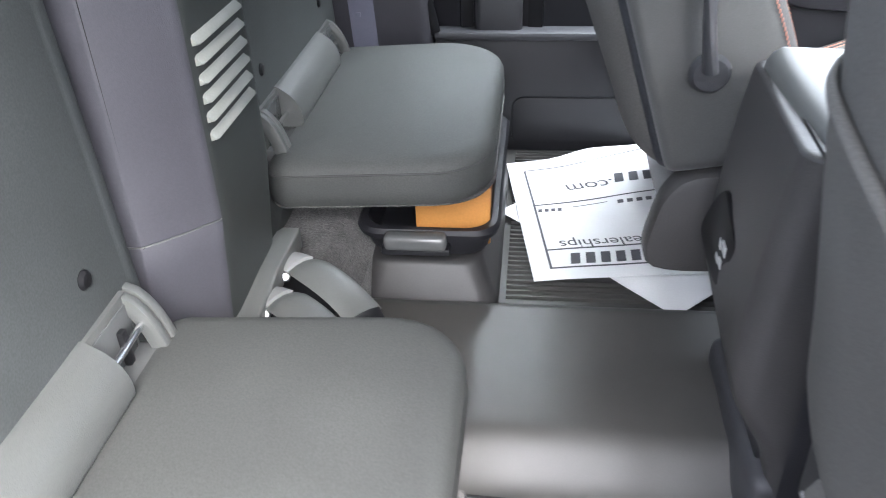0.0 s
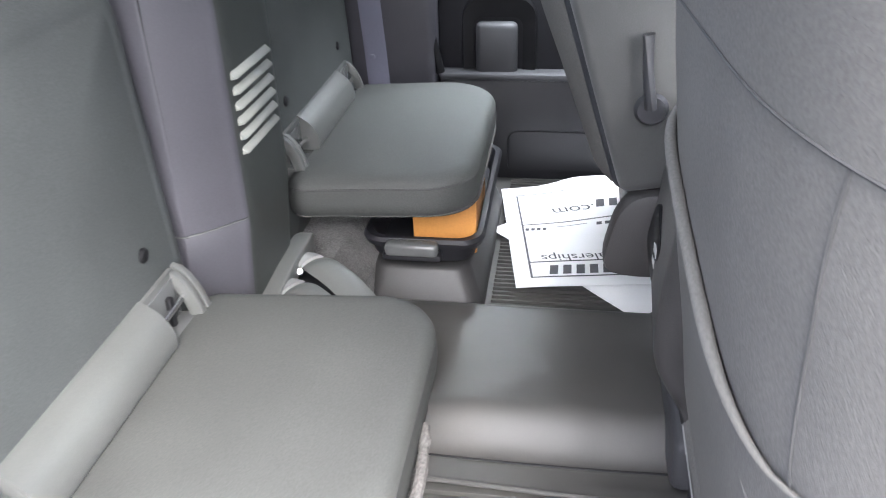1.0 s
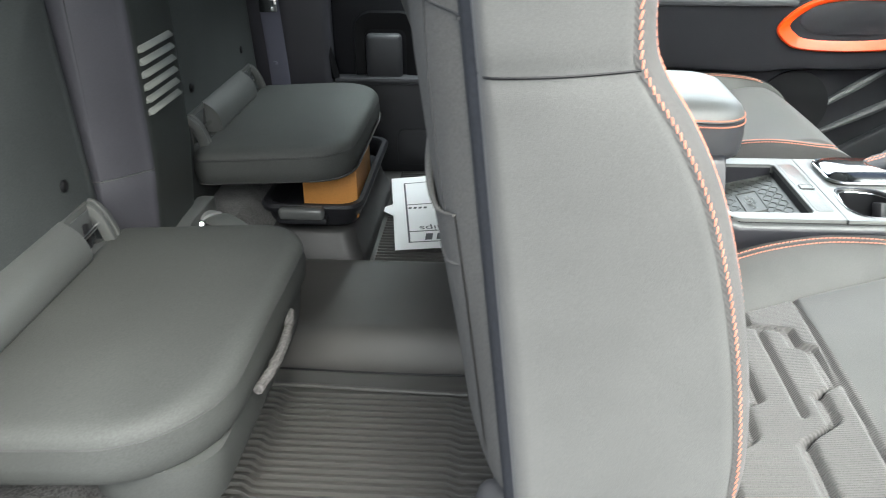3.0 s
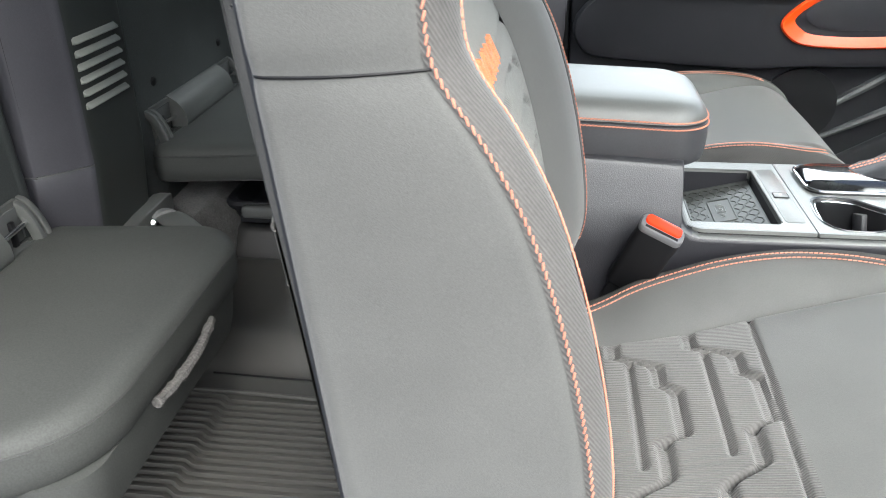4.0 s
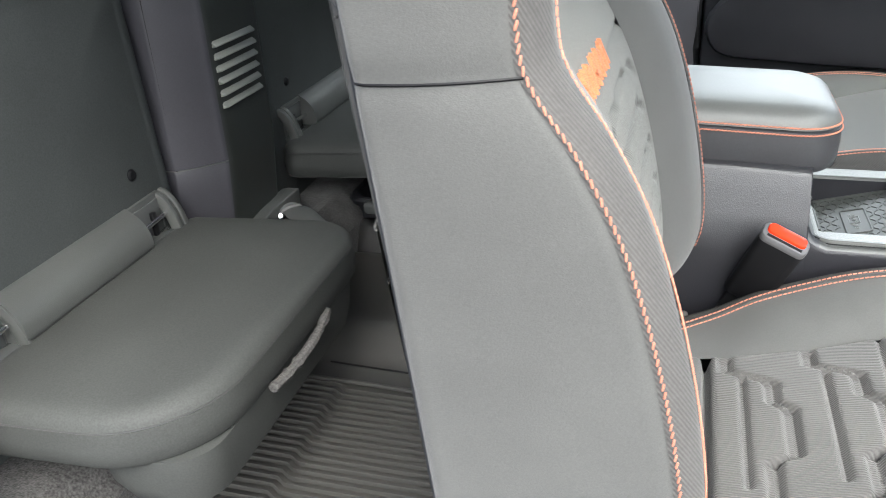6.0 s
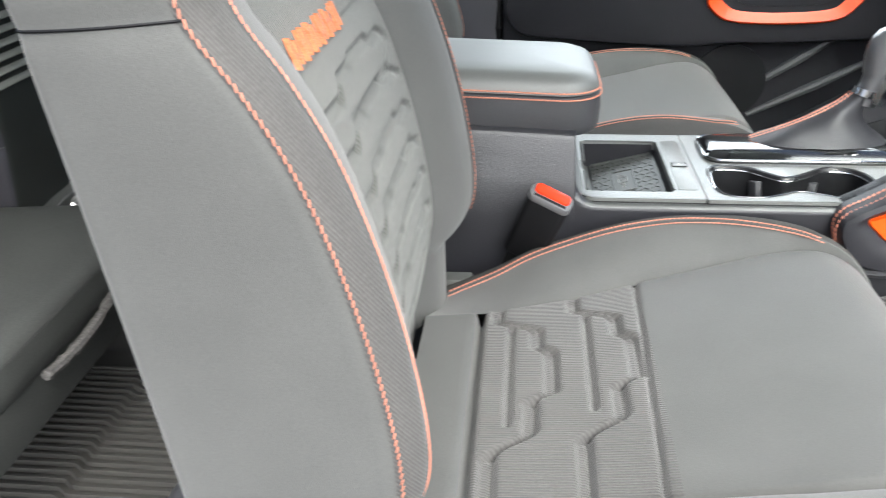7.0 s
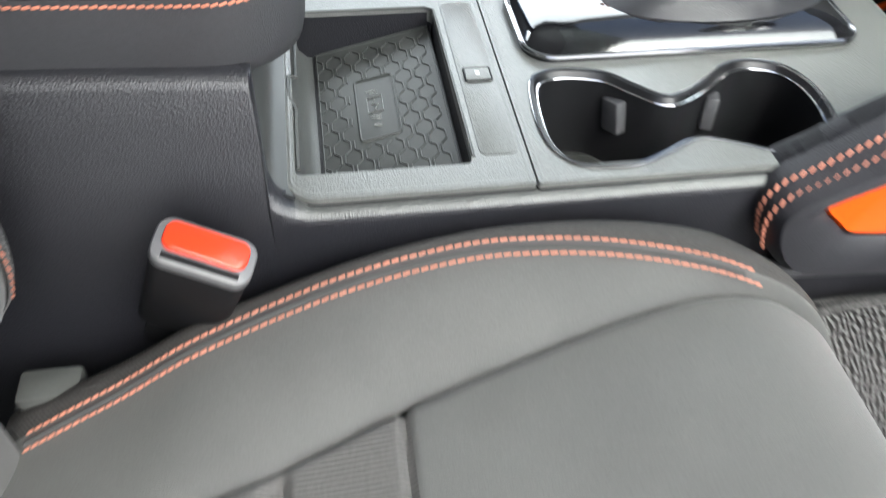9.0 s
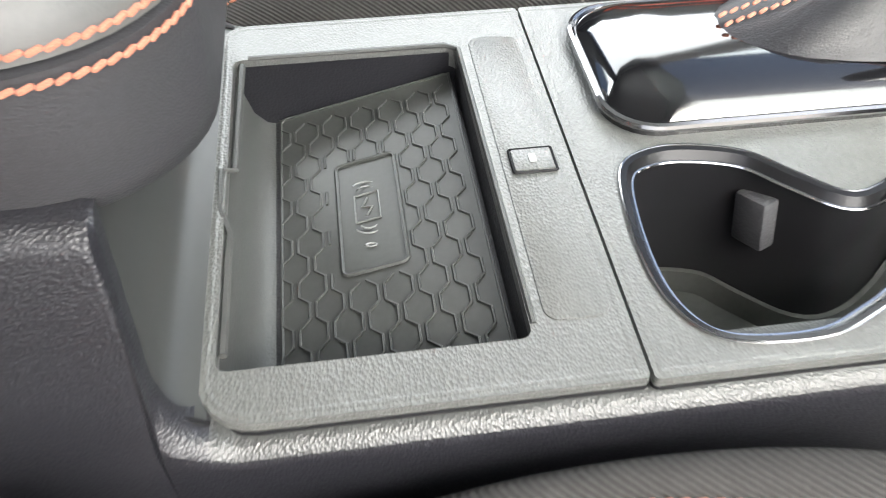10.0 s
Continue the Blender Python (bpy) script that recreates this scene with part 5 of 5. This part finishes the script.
gear_part("bezel", rings([bz(-0.002, ZT), bz(-0.002, ZT + 0.003), bz(0.0, ZT + 0.005), bz(0.004, ZT + 0.0095), bz(0.010, ZT + 0.0125), bz(0.02, ZT + 0.0145), bz(0.035, ZT + 0.0155)]), PIANO, text="gloss black bezel")
gear_part("bezel_trim", tube([(x, y, z) for x, y, z in bz(-0.0015, ZT + 0.0045)], 0.0022, 8, closed=True), DARK_CHROME, text="smoked chrome trim")
def boot(f):
    """Section of the boot at height f from 0 to 1."""
    cx, z = 1.094 + 0.049 * f ** 1.2, ZT + 0.015 + 0.068 * f
    a, b = 0.078 * (1 - f) ** 2.1 + 0.015, 0.026 * (1 - f) ** 1.8 + 0.014
    n = 28
    out = []
    for k in range(n):
        t = 2 * math.pi * k / n
        fold = 1 + 0.10 * (1 - f) * math.sin(5 * t + 9 * f) * (f > 0.02)
        out.append((cx + a * math.cos(t) * fold, 0.845 + b * math.sin(t) * fold, z))
    return out
gear_part("boot", rings([boot(f) for f in np.linspace(0, 1, 12)]), LEATHER_DARK, text="black leather boot")
for d in (-0.004, 0.004):
    L = [(1.094 + 0.049 * f ** 1.2 - (0.078 * (1 - f) ** 2.1 + 0.015) * 1.02, 0.845 + d, ZT + 0.0165 + 0.068 * f) for f in np.linspace(0.02, 0.98, 30)]
    gear_part("stitching", stitches(L, (0, 1, 0), 0.0055, 0.0045, 0.001, 0.3), STITCH, text="orange stitching")
gear_part("shaft", tube([(1.146, 0.845, 0.655), (1.154, 0.845, 0.69), (1.160, 0.845, 0.715)], (0.0155, 0.0160, 0.0185), 16), KNOB)
gear_part("shaft_trim", tube([(1.158, 0.830, 0.660), (1.164, 0.827, 0.690), (1.176, 0.825, 0.714), (1.190, 0.827, 0.724)], (0.010, 0.0105, 0.009, 0.004), 8), CHROME, text="chrome strip on the lever")
knob = [(1.157, 0.700, 0.020, 0.019), (1.161, 0.722, 0.026, 0.022), (1.168, 0.738, 0.032, 0.024), (1.173, 0.750, 0.033, 0.024), (1.175, 0.757, 0.029, 0.021), (1.176, 0.760, 0.020, 0.014)]
gear_part("knob", rings([[(x + a * math.cos(t), 0.845 + b * math.sin(t), z + 0.15 * a * math.cos(t)) for t in np.linspace(0, 2 * math.pi, 20, False)] for x, z, a, b in knob]), KNOB, text="satin grey grip")
gear_part("collar", tube([(1.143, 0.845, 0.668), (1.1455, 0.845, 0.677)], (0.0185, 0.0175), 20), DARK_CHROME, text="smoked chrome collar")

# armrest lid
lid = thing("armrest_lid", "grey leatherette armrest lid, sky reflection painted on top, with orange stitching", "armrest", at=(0.62, 0.79, 0.668))
def lid_loop(i, z, lean=0.0):
    return [(x - 0.62, y - 0.79, z - 0.668 - 0.10 * (x - 0.62) * (1.0 if lean else 0.4)) for x, y in rrect(0.464 + i, 0.784 - i, 0.688 + i, 0.896 - i, [max(q - i, 0.006) for q in (0.02, 0.055, 0.055, 0.02)], 10)]
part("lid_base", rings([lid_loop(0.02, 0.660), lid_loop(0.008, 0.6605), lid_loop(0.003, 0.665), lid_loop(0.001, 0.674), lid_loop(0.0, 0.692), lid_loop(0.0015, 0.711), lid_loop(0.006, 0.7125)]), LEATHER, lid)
part("lid_gap", placed(rbox(0.475, 0.738, 0.696, 0.884, 0.655, 0.668, 0), Matrix.Translation((-0.62, -0.79, -0.668))), BLACK, lid)
part("lid_pad", rings([lid_loop(0.006, 0.7125), lid_loop(0.002, 0.7135), lid_loop(0.003, 0.719), lid_loop(0.007, 0.727), lid_loop(0.014, 0.733), lid_loop(0.028, 0.7375), lid_loop(0.055, 0.740), lid_loop(0.09, 0.741)]), LEATHER_PAD_SHEEN, lid, "soft grey pad with sky reflection in its colour")
def cut(a, b):
    return a + (b - a) * (-0.125 - a[0]) / (b[0] - a[0])
for z, i in ((0.7085, -0.0002), (0.7165, 0.0015)):
    L = np.array(lid_loop(i, z))
    L = np.roll(L, -int(np.argmin(L[:, 0] + 0.2 * L[:, 1])), axis=0)
    k = np.where(L[:, 0] > -0.125)[0]
    part("stitching", stitches(np.vstack([cut(L[k[0]], L[k[0] - 1]), L[k[0]:k[-1] + 1], cut(L[k[-1]], L[(k[-1] + 1) % len(L)])]), (0, 0, 1), 0.0044, 0.0044, 0.0009, 0.30), STITCH, lid, "orange stitching")

# ---- grab handles beside the console ----
def grab_handle(y0, y1, label, flip):
    """Padded handle with an orange insert; y0 is the outer face, y1 the console side."""
    st = thing("grab_handle", label, "handle", group="console grab handles", at=(1.2, y0, 0.51))
    d = 1 if y1 > y0 else -1
    def go(name, bm, m, text="", parent=st):
        off = Matrix.Translation((-1.2, -y0, -0.51))
        if isinstance(bm, tuple):
            return part(name, ([tuple(off @ Vector(tuple(map(float, v)))) for v in bm[0]], bm[1]), m, parent, text)
        return part(name, placed(bm, off), m, parent, text)
    outer = spline([(1.062, 0.566), (1.070, 0.585), (1.095, 0.600), (1.13, 0.622), (1.17, 0.642), (1.22, 0.655), (1.28, 0.660), (1.36, 0.657), (1.46, 0.650), (1.50, 0.60), (1.48, 0.54), (1.40, 0.512), (1.30, 0.506), (1.18, 0.507), (1.105, 0.512), (1.075, 0.532)], 5, True)
    rim = spline([(1.094, 0.578), (1.11, 0.588), (1.15, 0.606), (1.19, 0.622), (1.24, 0.633), (1.29, 0.633), (1.318, 0.626), (1.343, 0.597), (1.325, 0.572), (1.283, 0.547), (1.26, 0.543), (1.19, 0.545), (1.128, 0.549), (1.108, 0.562)], 5, True)
    hole = spline([(1.150, 0.601), (1.158, 0.607), (1.178, 0.617), (1.205, 0.623), (1.245, 0.627), (1.280, 0.626), (1.288, 0.621), (1.284, 0.612), (1.276, 0.600), (1.266, 0.594), (1.235, 0.594), (1.19, 0.596), (1.168, 0.597), (1.155, 0.599)], 5, True)
    go("pad", rings([lift(rim, "y", y0 + d * 0.010), lift(rim * 1.0, "y", y0 + d * 0.001), lift(offset(rim, -0.003), "y", y0 - d * 0.002)] +
       [lift(np.array(rim) + (np.array(outer)[np.round(np.linspace(0, len(outer), len(rim), False)).astype(int) % len(outer)] - np.array(rim)) * f, "y", y0 + d * g) for f, g in ((0.5, -0.006), (0.85, -0.004), (0.97, 0.004), (1.0, 0.014), (1.0, 0.05))], False, False), LEATHER_DARK, "dark leatherette pad")
    go("insert", rings([lift(rim, "y", y0 + d * 0.006), lift(offset(rim, 0.0025), "y", y0 + d * 0.002), lift(offset(rim, 0.006), "y", y0 + d * 0.004), lift(hole, "y", y0 + d * 0.020), lift(hole, "y", y0 + d * 0.032)], False, False), ORANGE, "bright orange insert")
    go("insert_back", slab(outer, "y", y0 + d * 0.030, y0 + d * 0.052, 0.004), DARK)
    if flip < 0:
        inner = offset(rim, 0.006)
        go("hollow", slab(inner, "y", 0.8925, 0.8890, 0.001), BLACK)
        low = [(x, 0.8885, z) for x, z in inner if z < 0.585]
        low = low[[q[0] for q in low].index(max(q[0] for q in low)):] + low[:[q[0] for q in low].index(max(q[0] for q in low))]
        go("insert_edge", tube(low, 0.0035, 8), ORANGE, "bright orange insert edge")
    top = [(x, y0 + d * 0.010, z) for x, z in spline([(1.068, 0.540), (1.062, 0.566), (1.070, 0.585), (1.095, 0.600), (1.13, 0.622), (1.17, 0.642), (1.22, 0.655), (1.28, 0.660), (1.36, 0.657), (1.46, 0.650)], 8)]
    for k, dy in enumerate((-0.003, 0.008)):
        L = [(x - 0.0005, y + d * dy, z + 0.0014 - 0.003 * (k == 0)) for x, y, z in top]
        go("stitching", stitches(L, (0, 1, 0), 0.0058, 0.0046, 0.0010, 0.5), STITCH, "orange stitching")
    return st
grab_handle(0.630, 0.668, "dark padded grab handle with an orange insert", 1)
grab_handle(0.944, 0.906, "dark padded grab handle with an orange insert, beyond the console", -1)
ledge = thing("console_lower_trim", "dark grey lower console trim beside the footwell", "trim", at=(1.3, 0.64, 0.3))
part("panel", placed(slab([(1.03, 0.30), (1.60, 0.22), (1.60, 0.53), (1.40, 0.508), (1.30, 0.5), (1.10, 0.502), (1.03, 0.52)], "y", 0.650, 0.668, 0.006), Matrix.Translation((-1.3, -0.64, -0.3))), DARK, ledge)
part("bead", placed(tube([(1.06, 0.646, 0.505), (1.18, 0.644, 0.500), (1.30, 0.644, 0.499), (1.40, 0.644, 0.506), (1.5, 0.644, 0.525), (1.6, 0.642, 0.55)], 0.007, 8), Matrix.Translation((-1.3, -0.64, -0.3))), PLASTIC, ledge)

# ---- front footwell ----
X, Y = np.linspace(1.03, 1.75, 60), np.linspace(0.02, 0.640, 50)
GX, GY = np.meshgrid(X, Y, indexing="ij")
GZ = 0.30 + 0.190 * sstep((GY - 0.40) / 0.23) + 0.16 * sstep((GX - 1.35) / 0.45) - 0.02
carpet_front = part("footwell_carpet", sheet(np.stack([GX, GY, GZ], -1), (0, 0, -0.02)), CARPET)
tagged(carpet_front, "dark grey carpet over the front footwell", "carpet", kind="structure")
fm = thing("front_floor_mat", "dark grey looped carpet floor mat with a bound edge", "floor mat", at=(1.35, 0.33, 0.30))
edge = rrect(1.06, 1.62, 0.10, 0.625, (0.05, 0.05, 0.12, 0.09), 10)
def mz(x, y):
    return 0.30 + 0.190 * sstep((y - 0.40) / 0.23) + 0.16 * sstep((x - 1.35) / 0.45) - 0.02 + 0.008
loops = []
for f in np.linspace(0.02, 1, 26):
    c = np.array([1.34, 0.36])
    loops.append([(c[0] + (p[0] - c[0]) * f - 1.35, c[1] + (p[1] - c[1]) * f - 0.33, float(mz(c[0] + (p[0] - c[0]) * f, c[1] + (p[1] - c[1]) * f)) - 0.30) for p in edge])
part("mat_surface", rings(loops, True, False), MAT_LOOP, fm)
part("binding", tube([(x - 1.35, y - 0.33, float(mz(x, y)) - 0.30) for x, y in edge], 0.004, 8, closed=True), CARPET, fm, "bound dark edge")

# ---- dashboard ----
dash = thing("dashboard", "black dashboard and centre stack with small buttons", "dashboard", at=(1.7, 0.8, 0.6))
def dash_part(name, bm, m, parent=dash, text=""):
    return part(name, placed(bm, Matrix.Translation((-1.7, -0.8, -0.6))), m, parent, text)
dash_part("centre_panel", slab([(1.27, 0.585), (1.33, 0.60), (1.46, 0.82), (1.55, 0.98), (1.9, 1.0), (1.9, 0.4), (1.5, 0.4)], "y", 0.66, 0.92, 0.012), BLACK)
dash_part("top_pad", rbox(1.50, 2.20, 0.02, 1.58, 0.66, 0.98, 0.05, 3), DARK)
for k in range(4):
    for j in range(3):
        x, z = 1.375 + 0.026 * j, 0.678 + 0.043 * j
        dash_part("button", rbox(x - 0.006, x + 0.003, 0.70 + k * 0.045, 0.728 + k * 0.045, z - 0.006, z + 0.008, 0.002), PLASTIC)

# ---- far front door ----
fd = thing("front_door", "dark grey driver's door trim with an orange pull cup", "car door", at=(1.0, 1.56, 0.3))
def door_part(name, bm, m, parent=fd, text=""):
    return part(name, placed(bm, Matrix.Translation((-1.0, -1.56, -0.3))), m, parent, text)
door_part("door_card", slab([(0.63, 0.22), (1.80, 0.22), (1.80, 0.92), (0.63, 0.92)], "y", 1.60, 1.562, 0.012), DARK)
pad_out = spline([(0.66, 0.70), (0.66, 0.60), (0.80, 0.578), (0.95, 0.568), (1.04, 0.566), (1.12, 0.572), (1.30, 0.575), (1.50, 0.60), (1.60, 0.72), (1.58, 0.84), (1.30, 0.86), (0.90, 0.82)], 5, True)
door_part("armrest", slab(pad_out, "y", 1.565, 1.520, 0.018), DARK, text="dark padded armrest")
red = spline([(1.062, 0.668), (1.085, 0.700), (1.13, 0.728), (1.20, 0.740), (1.32, 0.736), (1.39, 0.700), (1.365, 0.650), (1.325, 0.624), (1.22, 0.617), (1.12, 0.622), (1.08, 0.640)], 5, True)
red_in = spline([(1.120, 0.688), (1.140, 0.706), (1.17, 0.716), (1.22, 0.721), (1.30, 0.718), (1.335, 0.700), (1.315, 0.678), (1.29, 0.668), (1.21, 0.664), (1.15, 0.667), (1.130, 0.676)], 5, True)
door_part("pull_cup", rings([lift(red, "y", 1.524), lift(red, "y", 1.516), lift(offset(red, 0.004), "y", 1.512), lift(offset(red, 0.010), "y", 1.514), lift(red_in, "y", 1.530), lift(red_in, "y", 1.545)], False, False), RED_DOOR, text="orange-red door pull surround")
door_part("pull_back", slab(offset(red_in, -0.01), "y", 1.5215, 1.5185, 0.001), DARK)
door_part("speaker", placed(lathe([(0, 0.0), (0.070, 0.0), (0.078, 0.004), (0.082, 0.012), (0.082, 0.02), (0, 0.02)], 32), pose(1.135, 1.566, 0.485, 90, 0, 0)), BLACK, text="black round speaker grille")
for (xa, za), (xb, zb) in (((1.165, 0.455), (1.40, 0.615)), ((1.19, 0.405), (1.46, 0.545))):
    door_part("crease", tube([(xa, 1.562, za), ((xa + xb) / 2, 1.556, (za + zb) / 2), (xb, 1.558, zb)], (0.006, 0.011, 0.006), 8), PLASTIC)
door_part("map_pocket", slab([(1.17, 0.24), (1.70, 0.24), (1.70, 0.52), (1.46, 0.50), (1.22, 0.36)], "y", 1.565, 1.540, 0.012), DARK)
door_part("armrest_top", rbox(0.68, 1.10, 1.505, 1.56, 0.716, 0.735, 0.008), PLASTIC)
door_part("seal_strip", tube([(0.615, 1.575, 0.25), (0.618, 1.57, 0.6), (0.612, 1.57, 0.95)], 0.013, 10), BLACK)
post = part("door_post", rbox(0.47, 0.625, 1.555, 1.60, 0.22, 1.0, 0.015), TRIM_BLUE)
tagged(post, "blue-grey post trim between the far doors", "trim", kind="structure")

# ---- far rear door ----
rd = thing("rear_door", "dark grey rear door trim with a pull handle and a lower ledge", "car door", at=(0.28, 1.58, 0.3))
def rdoor(name, bm, m, parent=rd, text=""):
    return part(name, placed(bm, Matrix.Translation((-0.28, -1.58, -0.3))), m, parent, text)
rdoor("door_card", slab([(0.055, 0.29), (0.60, 0.29), (0.60, 0.98), (0.055, 0.98)], "y", 1.602, 1.592, 0.004), DARK)
rdoor("lower_panel", slab([(0.06, 0.292), (0.56, 0.292), (0.56, 0.532), (0.06, 0.532)], "y", 1.594, 1.566, 0.008), DOOR_GREY)
rdoor("ledge", rbox(0.06, 0.56, 1.548, 1.594, 0.524, 0.540, 0.006), PLASTIC, text="grey ledge")
rdoor("pocket_panel", slab(rrect(0.205, 0.52, 0.318, 0.410, (0.012, 0.012, 0.03, 0.022)), "y", 1.568, 1.561, 0.003), DOOR_GREY)
frame_o, frame_i = rrect(0.105, 0.262, 0.520, 0.690, (0.01, 0.01, 0.045, 0.045)), rrect(0.132, 0.232, 0.512, 0.648, (0.008, 0.008, 0.02, 0.02))
rdoor("handle_recess", rings([lift(frame_o, "y", 1.5935), lift(offset(frame_o, 0.004), "y", 1.580), lift(frame_i, "y", 1.583), lift(frame_i, "y", 1.5915)], False, False), BLACK, text="black recess round the handle")
rdoor("pull_handle", rbox(0.136, 0.222, 1.562, 1.594, 0.53, 0.640, 0.012, 3), PLASTIC, text="grey pull handle")
quarter = part("quarter_trim", rbox(-0.15, 0.058, 1.535, 1.60, 0.29, 1.2, 0.02, 3), TRIM_BLUE)
tagged(quarter, "blue-grey quarter trim behind the far rear door", "trim", kind="structure")
part_seal = part("door_seal", tube([(0.062, 1.555, 0.54), (0.045, 1.552, 0.62), (0.042, 1.552, 0.75), (0.045, 1.552, 1.1)], 0.011, 10), BLACK)
tagged(part_seal, "black rubber seal of the far rear door opening", "door seal", kind="structure")
belt = thing("seat_belt", "blue-grey seat belt with a bright metal tongue", "seat belt", at=(-0.06, 1.52, 0.55))
part("webbing", tube([(0.002, -0.006, -0.05), (-0.004, -0.004, 0.05), (-0.018, -0.002, 0.25), (-0.04, 0.0, 0.55)], 0.023, 10, 0.06, up=(0, 1, 0)), BELT, belt)
part("tongue", rbox(-0.032, 0.010, -0.016, -0.010, 0.150, 0.185, 0.003), CHROME, belt, "chrome belt tongue")
part("stop_button", rbox(-0.014, -0.004, -0.012, -0.006, 0.03, 0.038, 0.002), BELT, belt)

# ---- loose strip beside the near rear seat ----
flap = thing("side_flap", "taupe cloth flap with a frayed end beside the rear seat", "trim", at=(-0.02, 0.13, 0.55))
F0 = spline([(-0.045, 0.030, 0.13), (-0.022, 0.022, 0.08), (0.004, 0.014, 0.02), (0.018, 0.008, -0.04)], 6)
part("cloth", tube(F0, 0.017, 12, 0.12, up=(0.3, 1, 0)), TAUPE, flap)
part("frayed_end", tube([(0.018, 0.008, -0.035), (0.022, 0.006, -0.06), (0.026, 0.006, -0.09)], (0.016, 0.019, 0.013), 10, 0.3, up=(0.3, 1, 0)), FELT, flap, "frayed pale end")
